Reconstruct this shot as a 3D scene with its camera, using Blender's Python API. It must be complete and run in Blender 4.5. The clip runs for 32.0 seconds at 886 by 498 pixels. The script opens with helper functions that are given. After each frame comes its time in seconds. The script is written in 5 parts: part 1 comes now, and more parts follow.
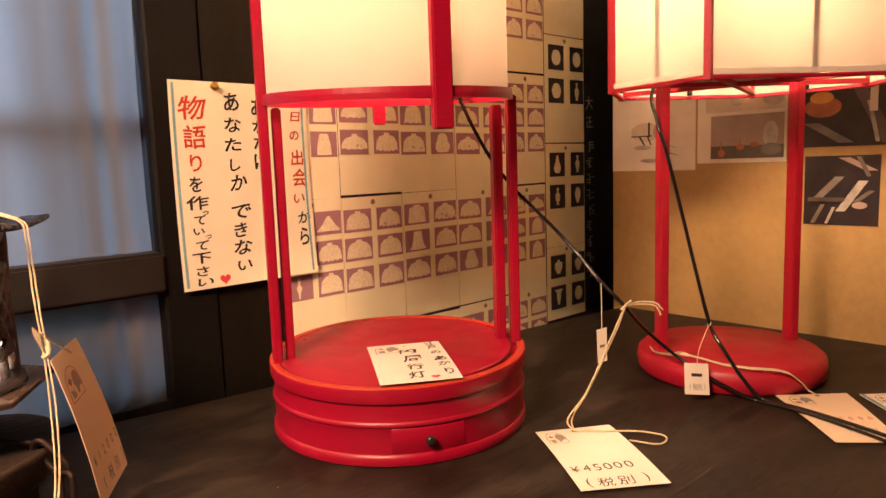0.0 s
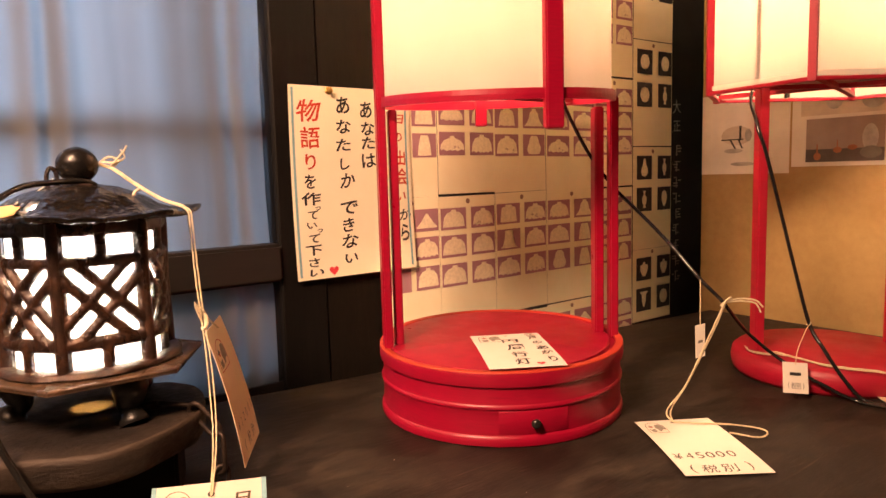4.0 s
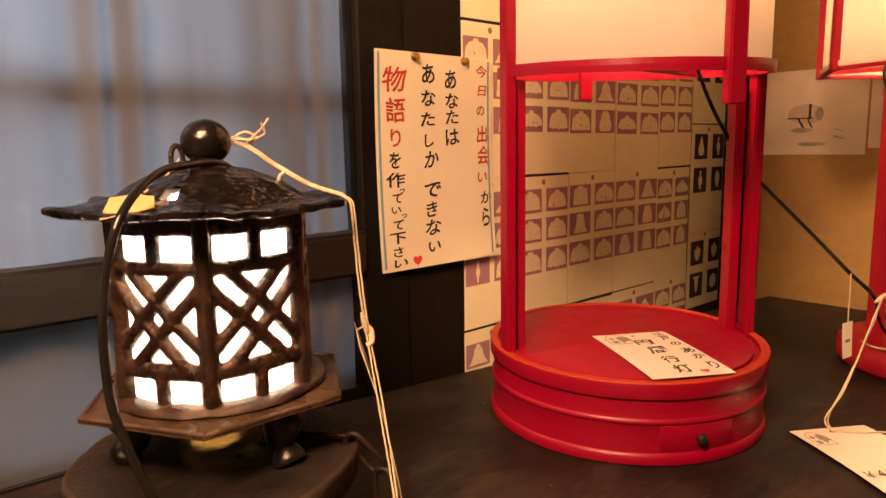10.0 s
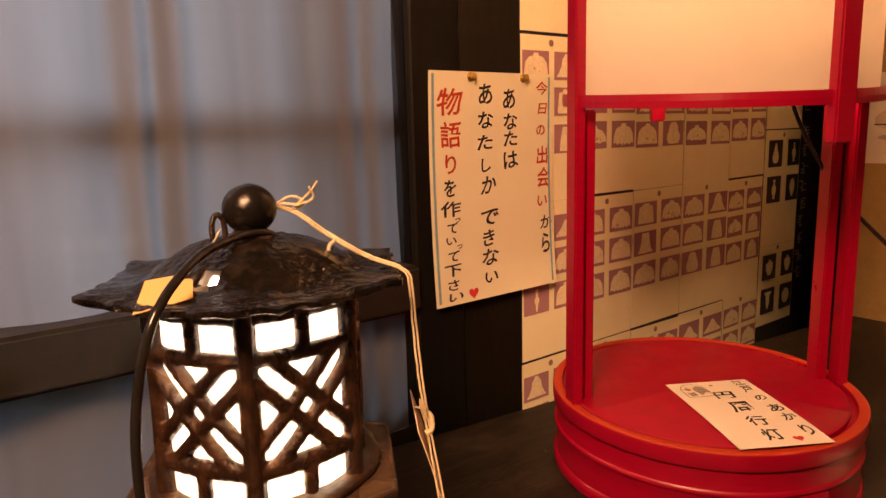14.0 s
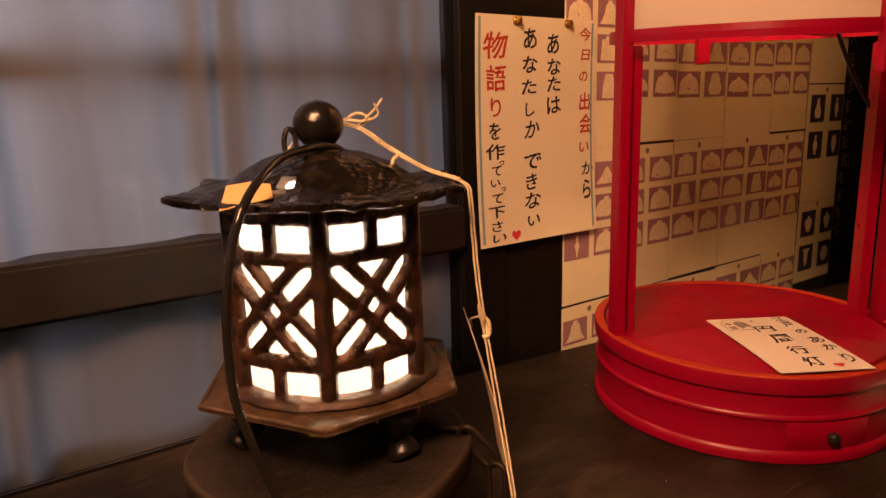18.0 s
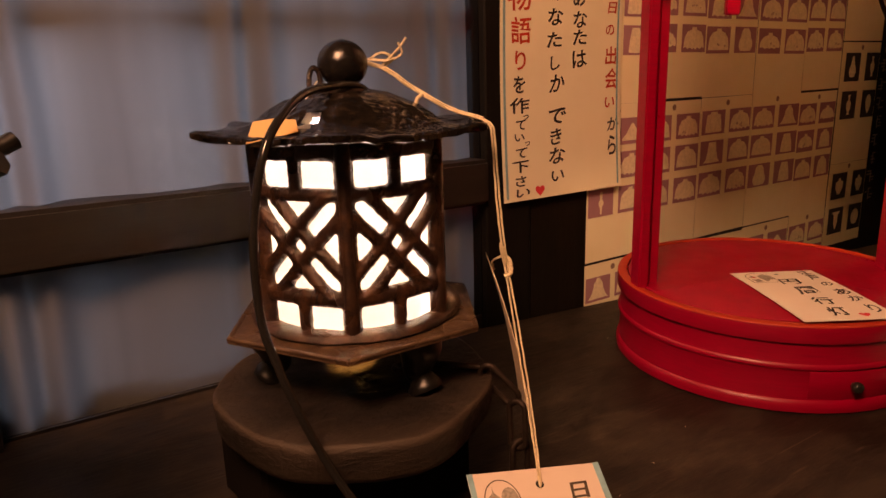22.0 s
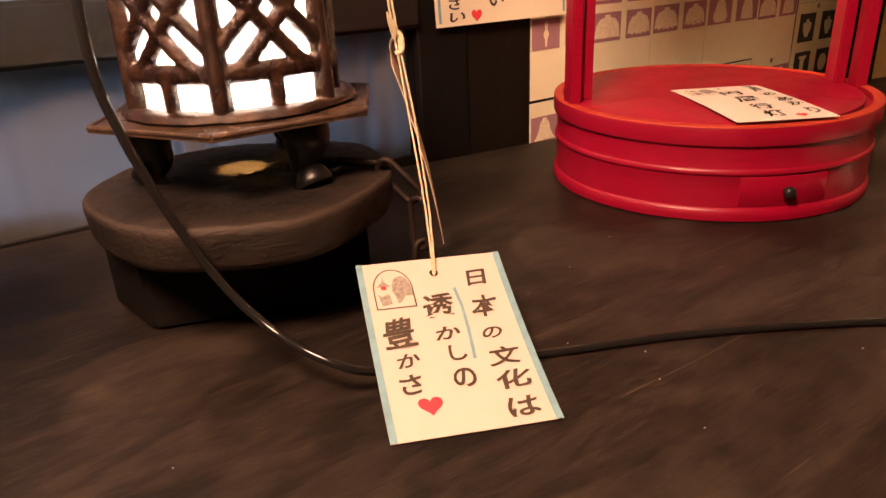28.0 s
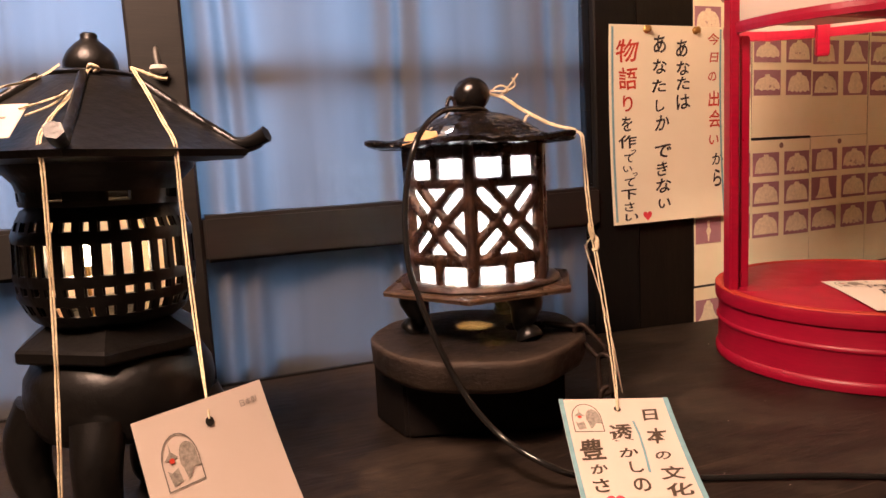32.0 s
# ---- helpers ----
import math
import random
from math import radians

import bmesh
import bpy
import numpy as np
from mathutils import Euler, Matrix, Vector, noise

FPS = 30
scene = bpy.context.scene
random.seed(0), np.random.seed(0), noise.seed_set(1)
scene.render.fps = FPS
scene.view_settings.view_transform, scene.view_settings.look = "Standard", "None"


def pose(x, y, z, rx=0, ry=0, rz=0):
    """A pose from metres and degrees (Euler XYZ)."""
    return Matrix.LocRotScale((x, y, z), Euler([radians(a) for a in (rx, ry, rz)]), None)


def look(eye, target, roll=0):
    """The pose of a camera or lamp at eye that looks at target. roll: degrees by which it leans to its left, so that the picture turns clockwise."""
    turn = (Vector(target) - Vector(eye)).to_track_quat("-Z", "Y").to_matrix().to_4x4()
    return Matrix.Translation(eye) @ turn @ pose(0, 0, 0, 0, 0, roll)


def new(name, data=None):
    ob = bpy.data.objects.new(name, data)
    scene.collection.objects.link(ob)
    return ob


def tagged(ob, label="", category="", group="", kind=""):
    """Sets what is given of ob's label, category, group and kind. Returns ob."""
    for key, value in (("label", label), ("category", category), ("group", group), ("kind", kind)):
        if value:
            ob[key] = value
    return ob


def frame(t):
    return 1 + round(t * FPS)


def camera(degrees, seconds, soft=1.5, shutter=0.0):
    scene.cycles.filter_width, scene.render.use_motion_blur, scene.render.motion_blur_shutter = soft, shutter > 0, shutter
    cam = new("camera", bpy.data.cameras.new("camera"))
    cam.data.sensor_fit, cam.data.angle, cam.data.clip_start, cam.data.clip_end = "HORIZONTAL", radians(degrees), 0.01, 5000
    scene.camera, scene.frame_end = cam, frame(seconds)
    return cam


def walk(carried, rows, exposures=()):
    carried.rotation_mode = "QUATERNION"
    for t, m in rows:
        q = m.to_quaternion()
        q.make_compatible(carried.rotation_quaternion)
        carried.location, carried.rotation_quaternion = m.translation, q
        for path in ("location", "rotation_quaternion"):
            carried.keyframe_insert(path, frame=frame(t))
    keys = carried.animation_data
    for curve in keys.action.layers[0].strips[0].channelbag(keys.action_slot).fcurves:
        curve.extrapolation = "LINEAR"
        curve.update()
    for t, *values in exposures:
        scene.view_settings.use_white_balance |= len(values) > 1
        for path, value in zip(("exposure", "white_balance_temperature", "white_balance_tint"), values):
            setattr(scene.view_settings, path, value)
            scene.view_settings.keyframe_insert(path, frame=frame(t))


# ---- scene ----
cam = camera(66.09, 32.0)
PATH = [
    (0, (0.0978, 0.0260, 0.2906), (1.4434, 1.4851, 0.0444), -1.92),
    (0.5, (0.0981, 0.0257, 0.2945), (1.4444, 1.4861, 0.0603), -1.94),
    (1, (0.0933, 0.0262, 0.2926), (1.4305, 1.4982, 0.0802), -1.93),
    (1.5, (0.0853, 0.0279, 0.2932), (1.4073, 1.5144, 0.0870), -1.86),
    (2, (0.0794, 0.0258, 0.2919), (1.3893, 1.5244, 0.0963), -1.95),
    (2.5, (0.0699, 0.0226, 0.2882), (1.3534, 1.5430, 0.0855), -1.84),
    (3, (0.0572, 0.0175, 0.2855), (1.2920, 1.5768, 0.0759), -1.93),
    (3.5, (0.0452, 0.0194, 0.2845), (1.2598, 1.5937, 0.0684), -1.76),
    (5.5, (0.0107, 0.0464, 0.2727), (1.1817, 1.6516, 0.0440), -1.33),
    (6, (0.0025, 0.0601, 0.2721), (1.1629, 1.6732, 0.0456), -1.34),
    (6.5, (-0.0059, 0.0759, 0.2702), (1.1383, 1.7009, 0.0465), -1.19),
    (7, (-0.0119, 0.0845, 0.2688), (1.1089, 1.7256, 0.0438), -1.22),
    (7.5, (-0.0172, 0.0932, 0.2657), (1.0866, 1.7459, 0.0413), -1.28),
    (8, (-0.0190, 0.0991, 0.2642), (1.0775, 1.7564, 0.0382), -1.25),
    (8.5, (-0.0291, 0.1173, 0.2600), (1.0655, 1.7758, 0.0337), -1.15),
    (9, (-0.0251, 0.1669, 0.2632), (1.1099, 1.7985, 0.0407), -0.97),
    (9.5, (-0.0318, 0.2100, 0.2696), (1.1988, 1.7688, 0.0335), -0.88),
    (10, (-0.0474, 0.2189, 0.2923), (1.2614, 1.7013, -0.0069), -0.97),
    (10.5, (-0.0513, 0.2377, 0.3127), (1.2513, 1.7166, -0.0279), -1.62),
    (11, (-0.0354, 0.2530, 0.3279), (1.2092, 1.7718, -0.0515), -2.10),
    (11.5, (-0.0242, 0.2646, 0.3381), (1.1952, 1.8092, -0.0182), -2.19),
    (12, (-0.0196, 0.2667, 0.3476), (1.1986, 1.8145, 0.0008), -1.93),
    (12.5, (-0.0183, 0.2734, 0.3452), (1.1908, 1.8294, 0.0030), -1.97),
    (13, (-0.0161, 0.2721, 0.3462), (1.1841, 1.8336, -0.0018), -1.86),
    (13.5, (-0.0149, 0.2700, 0.3448), (1.1848, 1.8317, -0.0040), -1.67),
    (14, (-0.0173, 0.2717, 0.3429), (1.1804, 1.8351, -0.0052), -1.55),
    (14.5, (-0.0181, 0.2693, 0.3398), (1.1746, 1.8353, -0.0142), -1.51),
    (16.5, (-0.0249, 0.2690, 0.3249), (1.1543, 1.8391, -0.0550), -1.41),
    (17, (-0.0322, 0.2665, 0.3187), (1.1413, 1.8393, -0.0676), -1.47),
    (17.5, (-0.0433, 0.2640, 0.3124), (1.1045, 1.8515, -0.0905), -1.53),
    (18, (-0.0521, 0.2603, 0.3082), (1.0720, 1.8614, -0.1073), -1.59),
    (18.5, (-0.0560, 0.2567, 0.3037), (1.0467, 1.8692, -0.1249), -1.68),
    (19, (-0.0573, 0.2574, 0.2995), (1.0356, 1.8722, -0.1453), -1.51),
    (19.5, (-0.0588, 0.2530, 0.2988), (1.0191, 1.8754, -0.1552), -1.67),
    (20, (-0.0611, 0.2536, 0.2974), (1.0103, 1.8775, -0.1663), -1.64),
    (20.5, (-0.0600, 0.2517, 0.2954), (1.0009, 1.8812, -0.1727), -1.84),
    (21, (-0.0592, 0.2532, 0.2909), (0.9959, 1.8844, -0.1843), -1.77),
    (21.5, (-0.0580, 0.2524, 0.2895), (0.9956, 1.8820, -0.1947), -1.74),
    (22, (-0.0572, 0.2521, 0.2876), (0.9967, 1.8795, -0.2032), -1.72),
    (22.5, (-0.0491, 0.2540, 0.2778), (1.0083, 1.8776, -0.2184), -1.74),
    (23, (-0.0291, 0.2560, 0.2615), (1.0343, 1.8553, -0.2967), -1.54),
    (23.5, (-0.0165, 0.2545, 0.2521), (1.0387, 1.8429, -0.3507), -1.56),
    (24, (-0.0057, 0.2491, 0.2400), (1.0408, 1.8292, -0.3988), -1.59),
    (24.5, (-0.0025, 0.2465, 0.2274), (1.0350, 1.8129, -0.4583), -1.63),
    (25, (0.0010, 0.2451, 0.2200), (1.0338, 1.7994, -0.4994), -2.09),
    (25.5, (0.0024, 0.2420, 0.2121), (1.0287, 1.7855, -0.5391), -2.53),
    (26, (0.0034, 0.2418, 0.2104), (1.0254, 1.7742, -0.5689), -2.37),
    (26.5, (0.0031, 0.2398, 0.2101), (1.0268, 1.7726, -0.5661), -2.48),
    (28.5, (-0.0053, 0.2310, 0.2069), (1.0239, 1.7601, -0.5695), -2.89),
    (29, (-0.0070, 0.2297, 0.2075), (1.0239, 1.7592, -0.5658), -2.98),
    (29.5, (-0.0136, 0.2257, 0.2105), (1.0199, 1.7567, -0.5562), -2.97),
    (30, (-0.0353, 0.2158, 0.2247), (1.0390, 1.7444, -0.4889), -2.57),
    (30.5, (-0.0700, 0.2084, 0.2296), (0.9897, 1.7696, -0.4334), -2.86),
    (31, (-0.0924, 0.1795, 0.2271), (0.8710, 1.8486, -0.3077), -3.70),
    (31.5, (-0.1008, 0.1319, 0.2423), (0.7249, 1.9207, -0.1018), -4.04),
    (32, (-0.1127, 0.1044, 0.2409), (0.6008, 1.9547, -0.0183), -2.99),
]
# the clip's own camera darkens and warms its picture in the middle of the walk
EXPOSURES = [(0.0, 0.56, 7250, 15), (2.5, 0.66, 7300, 16), (6.0, 0.55, 7300, 17), (9.0, 0.28, 8250, 18), (13.0, -0.13, 10000, 26), (17.0, -0.32, 10500, 34), (20.0, -0.74, 10000, 37), (23.0, -0.72, 9800, 32), (24.5, -0.56, 9300, 21), (26.0, 0.16, 8300, 20), (28.5, 0.30, 7000, 23), (30.5, 0.35, 6700, 19), (32.0, 0.18, 6150, 15)]
walk(cam, [(t, look(e, g, r)) for t, e, g, r in PATH], EXPOSURES)

# ---- world and large lights ----
world = bpy.data.worlds.new("world")
scene.world = world
world.use_nodes = True
wn = world.node_tree.nodes
sky = wn.new("ShaderNodeTexSky")
sky.sky_type, sky.sun_disc, sky.sun_elevation, sky.sun_rotation = "NISHITA", False, radians(25), radians(200)
world.node_tree.links.new(sky.outputs[0], wn["Background"].inputs[0])
wn["Background"].inputs[1].default_value = 0.06


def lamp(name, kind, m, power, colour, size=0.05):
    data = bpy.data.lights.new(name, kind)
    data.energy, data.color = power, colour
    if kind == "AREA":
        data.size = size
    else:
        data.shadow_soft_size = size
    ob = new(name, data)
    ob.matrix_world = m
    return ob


WARM = (1.0, 0.67, 0.41)
lamp("andon_bulb", "POINT", pose(0.582, 0.635, 0.64), 12.6, WARM, 0.05)
lamp("hex_andon_bulb", "POINT", pose(0.985, 0.43, 0.57), 10.2, WARM, 0.05)
lamp("iron_lantern_bulb", "POINT", pose(0.147, 0.663, 0.192), 27.0, (0.90, 0.95, 1.0), 0.007)
lamp("garden_lantern_bulb", "POINT", pose(-0.1735, 0.579, 0.193), 0.20, (1.0, 0.62, 0.38), 0.006)
# unseen lamp without a fixture, added to brighten the table's left front
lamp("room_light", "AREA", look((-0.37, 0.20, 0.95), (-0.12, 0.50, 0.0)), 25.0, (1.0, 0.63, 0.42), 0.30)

# ---- materials ----


class Nodes:
    """A short way to build node materials."""

    def __init__(self, name):
        self.mat = bpy.data.materials.new(name)
        self.mat.use_nodes = True
        self.tree = self.mat.node_tree
        self.bsdf = self.tree.nodes["Principled BSDF"]
        self.out = self.tree.nodes["Material Output"]

    def add(self, kind, **inputs):
        node = self.tree.nodes.new(kind)
        for key, value in inputs.items():
            self.set(node, key.replace("_", " "), value)
        return node

    def set(self, node, key, value):
        if hasattr(value, "is_output"):
            self.tree.links.new(value, node.inputs[key])
        else:
            node.inputs[key].default_value = value

    def coords(self, scale=(1, 1, 1), space="Object"):
        tc = self.add("ShaderNodeTexCoord")
        mp = self.add("ShaderNodeMapping", Scale=scale)
        self.tree.links.new(tc.outputs[space], mp.inputs["Vector"])
        return mp.outputs[0]

    def noise(self, vector, scale, detail=4.0, rough=0.55, distortion=0.0):
        return self.add("ShaderNodeTexNoise", Vector=vector, Scale=scale, Detail=detail, Roughness=rough, Distortion=distortion).outputs["Fac"]

    def ramp(self, fac, *stops):
        node = self.add("ShaderNodeValToRGB", Fac=fac)
        while len(node.color_ramp.elements) < len(stops):
            node.color_ramp.elements.new(0.5)
        for e, (at, c) in zip(node.color_ramp.elements, stops):
            e.position, e.color = at, c if len(c) == 4 else (*c, 1)
        return node.outputs["Color"]

    def mix(self, fac, a, b, kind="MIX"):
        node = self.tree.nodes.new("ShaderNodeMix")
        node.data_type, node.blend_type = "RGBA", kind
        for i, v in ((0, fac), (6, a), (7, b)):
            if hasattr(v, "is_output"):
                self.tree.links.new(v, node.inputs[i])
            else:
                node.inputs[i].default_value = v
        return node.outputs[2]

    def bump(self, height, strength=0.3, distance=0.002):
        b = self.add("ShaderNodeBump", Height=height, Strength=strength, Distance=distance)
        self.set(self.bsdf, "Normal", b.outputs[0])

    def done(self, colour=None, rough=None, metal=None, spec=None):
        for key, v in (("Base Color", colour), ("Roughness", rough), ("Metallic", metal), ("Specular IOR Level", spec)):
            if v is not None:
                self.set(self.bsdf, key, v)
        return self.mat


def g(v):
    return (v, v, v, 1)


def wood(name, dark, mid, light, stretch=(1.2, 14, 14), rough=(0.45, 0.7), bump=0.25, scale=6.0, spec=0.5):
    n = Nodes(name)
    v = n.coords(stretch)
    a = n.noise(v, scale, 6, 0.6, 0.6)
    b = n.noise(n.coords((stretch[0] * 2, stretch[1] * 6, stretch[2] * 6)), scale * 2, 3, 0.6)
    c = n.noise(n.coords((1, 1, 1)), 3.0, 3)
    col = n.ramp(a, (0.28, dark), (0.52, mid), (0.76, light))
    col = n.mix(0.35, col, n.ramp(b, (0.3, dark), (0.7, light)))
    col = n.mix(n.ramp(c, (0.35, g(0.0)), (0.75, g(0.45))), col, dark)
    n.bump(n.mix(0.5, a, b), bump, 0.0015)
    return n.done(col, n.ramp(c, (0.3, g(rough[0])), (0.7, g(rough[1]))), 0, spec)


def cast_iron(name, base, rust, gloss=0.38):
    n = Nodes(name)
    v = n.coords()
    a, b, c = n.noise(v, 300, 6, 0.7), n.noise(v, 70, 5, 0.65), n.noise(v, 14, 3)
    col = n.mix(n.ramp(b, (0.45, g(0)), (0.72, g(1))), base, rust)
    n.bump(n.mix(0.6, a, b), 0.75, 0.0030)
    return n.done(col, n.ramp(c, (0.3, g(gloss)), (0.7, g(gloss + 0.22))), 0.35, 0.6)


def pitted_iron():
    """Black lacquered cast iron with a coarse, shiny, pitted skin on the dome."""
    n = Nodes("pitted_roof_iron")
    v = n.coords()
    pits = n.add("ShaderNodeTexVoronoi", Vector=v, Scale=190.0)
    lumps = n.noise(v, 120, 4, 0.6, 0.5)
    where = n.ramp(n.noise(v, 20, 3), (0.40, g(0.15)), (0.58, g(1)))
    height = n.mix(where, g(0.5), n.mix(0.5, lumps, pits.outputs["Distance"]))
    n.bump(height, 1.0, 0.0040)
    col = n.mix(n.ramp(lumps, (0.45, g(0)), (0.75, g(1))), (0.0075, 0.0060, 0.0052, 1), (0.024, 0.0165, 0.0115, 1))
    return n.done(col, n.ramp(lumps, (0.3, g(0.08)), (0.7, g(0.20))), 0.1, 0.75)


def lacquer(name, red, dark, worn, gloss=0.3):
    n = Nodes(name)
    v = n.coords()
    a, b = n.noise(n.coords((6, 6, 60)), 8, 4), n.noise(v, 18, 5, 0.65)
    col = n.mix(n.ramp(a, (0.3, g(0)), (0.75, g(0.5))), red, dark)
    col = n.mix(n.ramp(b, (0.60, g(0)), (0.80, g(0.35))), col, worn)
    n.bump(n.mix(0.6, a, n.noise(v, 400, 3)), 0.12, 0.001)
    return n.done(col, n.ramp(b, (0.3, g(gloss)), (0.7, g(gloss + 0.2))), 0, 0.5)


def paper(name, colour, stain, thin=0.15):
    n = Nodes(name)
    v = n.coords()
    a, b = n.noise(v, 25, 5, 0.6), n.noise(v, 420, 3, 0.7)
    info = n.add("ShaderNodeObjectInfo")
    col = n.mix(n.ramp(a, (0.4, g(0)), (0.8, g(0.5))), colour, stain)
    col = n.mix(n.ramp(info.outputs["Random"], (0, g(0)), (1, g(0.30))), col, stain)
    n.bump(b, 0.1, 0.0006)
    mat = n.done(col, 0.85)
    if thin:
        tr = n.add("ShaderNodeBsdfTranslucent", Color=col)
        mx = n.add("ShaderNodeMixShader", Fac=thin)
        n.tree.links.new(n.bsdf.outputs[0], mx.inputs[1])
        n.tree.links.new(tr.outputs[0], mx.inputs[2])
        n.tree.links.new(mx.outputs[0], n.out.inputs[0])
    return mat


def plain(name, colour, rough=0.6, metal=0.0, vary=0.25, scale=60, bump=0.15):
    n = Nodes(name)
    a = n.noise(n.coords(), scale, 4)
    dark = tuple(c * (1 - vary) for c in colour[:3]) + (1,)
    n.bump(a, bump, 0.001)
    return n.done(n.mix(n.ramp(a, (0.35, g(0)), (0.7, g(1))), colour, dark), rough, metal)


def glow(name, colour, power):
    n = Nodes(name)
    e = n.add("ShaderNodeEmission", Color=colour, Strength=power)
    n.tree.links.new(e.outputs[0], n.out.inputs[0])
    return n.mat


def grained_table():
    """Dark stained boards: soft broad grain, dull worn patches, a few pale scratches along the grain."""
    n = Nodes("dark_table_wood")
    broad = n.noise(n.coords((1.8, 7, 7)), 4.2, 6, 0.62, 1.8)
    fine = n.noise(n.coords((5, 44, 44)), 7, 5, 0.66, 0.8)
    wear = n.noise(n.coords((1, 1.5, 1)), 9.0, 6, 0.66, 0.8)
    mottle = n.noise(n.coords((1, 1.4, 1)), 46, 4, 0.6, 0.4)
    scratch = n.noise(n.coords((2.2, 60, 60)), 3.1, 2, 0.5, 1.6)
    col = n.ramp(broad, (0.32, (0.0062, 0.0046, 0.0039, 1)), (0.50, (0.0150, 0.0104, 0.0082, 1)), (0.68, (0.0370, 0.0256, 0.0182, 1)))
    col = n.mix(0.30, col, n.ramp(fine, (0.36, (0.0044, 0.0035, 0.0031, 1)), (0.64, (0.0400, 0.0275, 0.0195, 1))))
    col = n.mix(n.ramp(wear, (0.48, g(0.0)), (0.70, g(0.80))), col, (0.0540, 0.0385, 0.0270, 1))
    col = n.mix(n.ramp(wear, (0.26, g(0.45)), (0.42, g(0.0))), col, (0.0049, 0.0038, 0.0035, 1))
    col = n.mix(n.ramp(mottle, (0.42, g(0.35)), (0.58, g(0.0))), col, (0.0060, 0.0046, 0.0040, 1))
    col = n.mix(n.ramp(scratch, (0.70, g(0.0)), (0.78, g(0.60))), col, (0.1019, 0.0695, 0.0491, 1))
    n.bump(n.mix(0.4, broad, fine), 0.6, 0.0020)
    return n.done(col, n.ramp(wear, (0.3, g(0.42)), (0.7, g(0.62))), 0, 0.22)


TABLE = grained_table()
POST = wood("black_stained_wood", (0.0023, 0.0020, 0.0017, 1), (0.0046, 0.0038, 0.0035, 1), (0.0092, 0.0073, 0.0058, 1), (14, 14, 1.0), (0.55, 0.75), 0.2, 6.0, 0.15)
BROWN = wood("brown_stained_wood", (0.0036, 0.0029, 0.0022, 1), (0.0086, 0.0062, 0.0043, 1), (0.0162, 0.0115, 0.0079, 1), (14, 14, 1.0), (0.5, 0.7), 0.2, 6.0, 0.15)
RAIL = wood("dark_sash_wood", (0.0028, 0.0023, 0.0019, 1), (0.0079, 0.0060, 0.0046, 1), (0.0177, 0.0130, 0.0093, 1), (1.0, 14, 14), (0.45, 0.65), 0.2)


def worn_slab():
    """Dark old timber, rubbed paler along its edges."""
    n = Nodes("worn_stump_wood")
    grain = n.noise(n.coords((5, 12, 22)), 12, 6, 0.62, 0.9)
    pits = n.noise(n.coords(), 120, 5, 0.65)
    blot = n.noise(n.coords(), 16, 4, 0.6)
    col = n.ramp(grain, (0.30, (0.0054, 0.0037, 0.0030, 1)), (0.52, (0.0112, 0.0074, 0.0056, 1)), (0.74, (0.0265, 0.0174, 0.0127, 1)))
    col = n.mix(n.ramp(blot, (0.35, g(0.65)), (0.62, g(0.0))), col, (0.0061, 0.0045, 0.0037, 1))
    edge = n.ramp(n.add("ShaderNodeNewGeometry").outputs["Pointiness"], (0.510, g(0.0)), (0.55, g(0.85)))
    col = n.mix(edge, col, (0.0560, 0.0380, 0.0265, 1))
    n.bump(n.mix(0.5, grain, pits), 0.9, 0.0026)
    return n.done(col, n.ramp(pits, (0.3, g(0.46)), (0.7, g(0.72))), 0, 0.3)


SLAB = worn_slab()
# darker copy of the slab wood, shade under the slab put into colour
BLOCK = wood("shaded_block_wood", (0.0030, 0.0023, 0.0020, 1), (0.0070, 0.0050, 0.0042, 1), (0.0150, 0.0105, 0.0082, 1), (5, 12, 20), (0.55, 0.8), 0.6, 9, 0.15)
IRON = cast_iron("cast_iron", (0.022, 0.016, 0.013, 1), (0.060, 0.034, 0.022, 1), 0.24)
ROOF_IRON = pitted_iron()
# paler brown than IRON: golden lamplight on the plate put into its colour
PLATE_IRON = cast_iron("lamplit_plate_iron", (0.075, 0.044, 0.027, 1), (0.165, 0.095, 0.052, 1), 0.15)
BALL_IRON = plain("smooth_black_iron", (0.014, 0.012, 0.011, 1), 0.24, 0.2, 0.3, 150, 0.8)
# lit copy of IRON: lamp glow on the bars put into browner colours
IRON_LIT = cast_iron("glow_brown_cast_iron", (0.030, 0.015, 0.010, 1), (0.100, 0.046, 0.025, 1), 0.20)
BLACKIRON = plain("black_cast_iron", (0.0080, 0.0070, 0.0061, 1), 0.36, 0.1, 0.45, 130, 0.55)
RED = lacquer("red_lacquer", (0.35, 0.004, 0.028, 1), (0.20, 0.002, 0.017, 1), (0.39, 0.014, 0.036, 1), 0.26)
RED_MATT = lacquer("red_paint", (0.43, 0.009, 0.032, 1), (0.29, 0.005, 0.020, 1), (0.48, 0.022, 0.038, 1), 0.42)
WORN = lacquer("worn_orange_lacquer", (0.46, 0.045, 0.022, 1), (0.40, 0.018, 0.02, 1), (0.52, 0.09, 0.045, 1), 0.4)
SHOP_PAPER = paper("copy_paper", (0.87, 0.82, 0.61, 1), (0.79, 0.71, 0.46, 1), 0.0)
CARD = paper("white_card", (0.85, 0.80, 0.72, 1), (0.80, 0.73, 0.61, 1), 0.12)
NOTICE_CARD = paper("cream_card", (0.87, 0.83, 0.655, 1), (0.83, 0.77, 0.57, 1), 0.12)
TAG_CARD = paper("tag_card", (0.72, 0.61, 0.53, 1), (0.68, 0.56, 0.46, 1), 0.12)
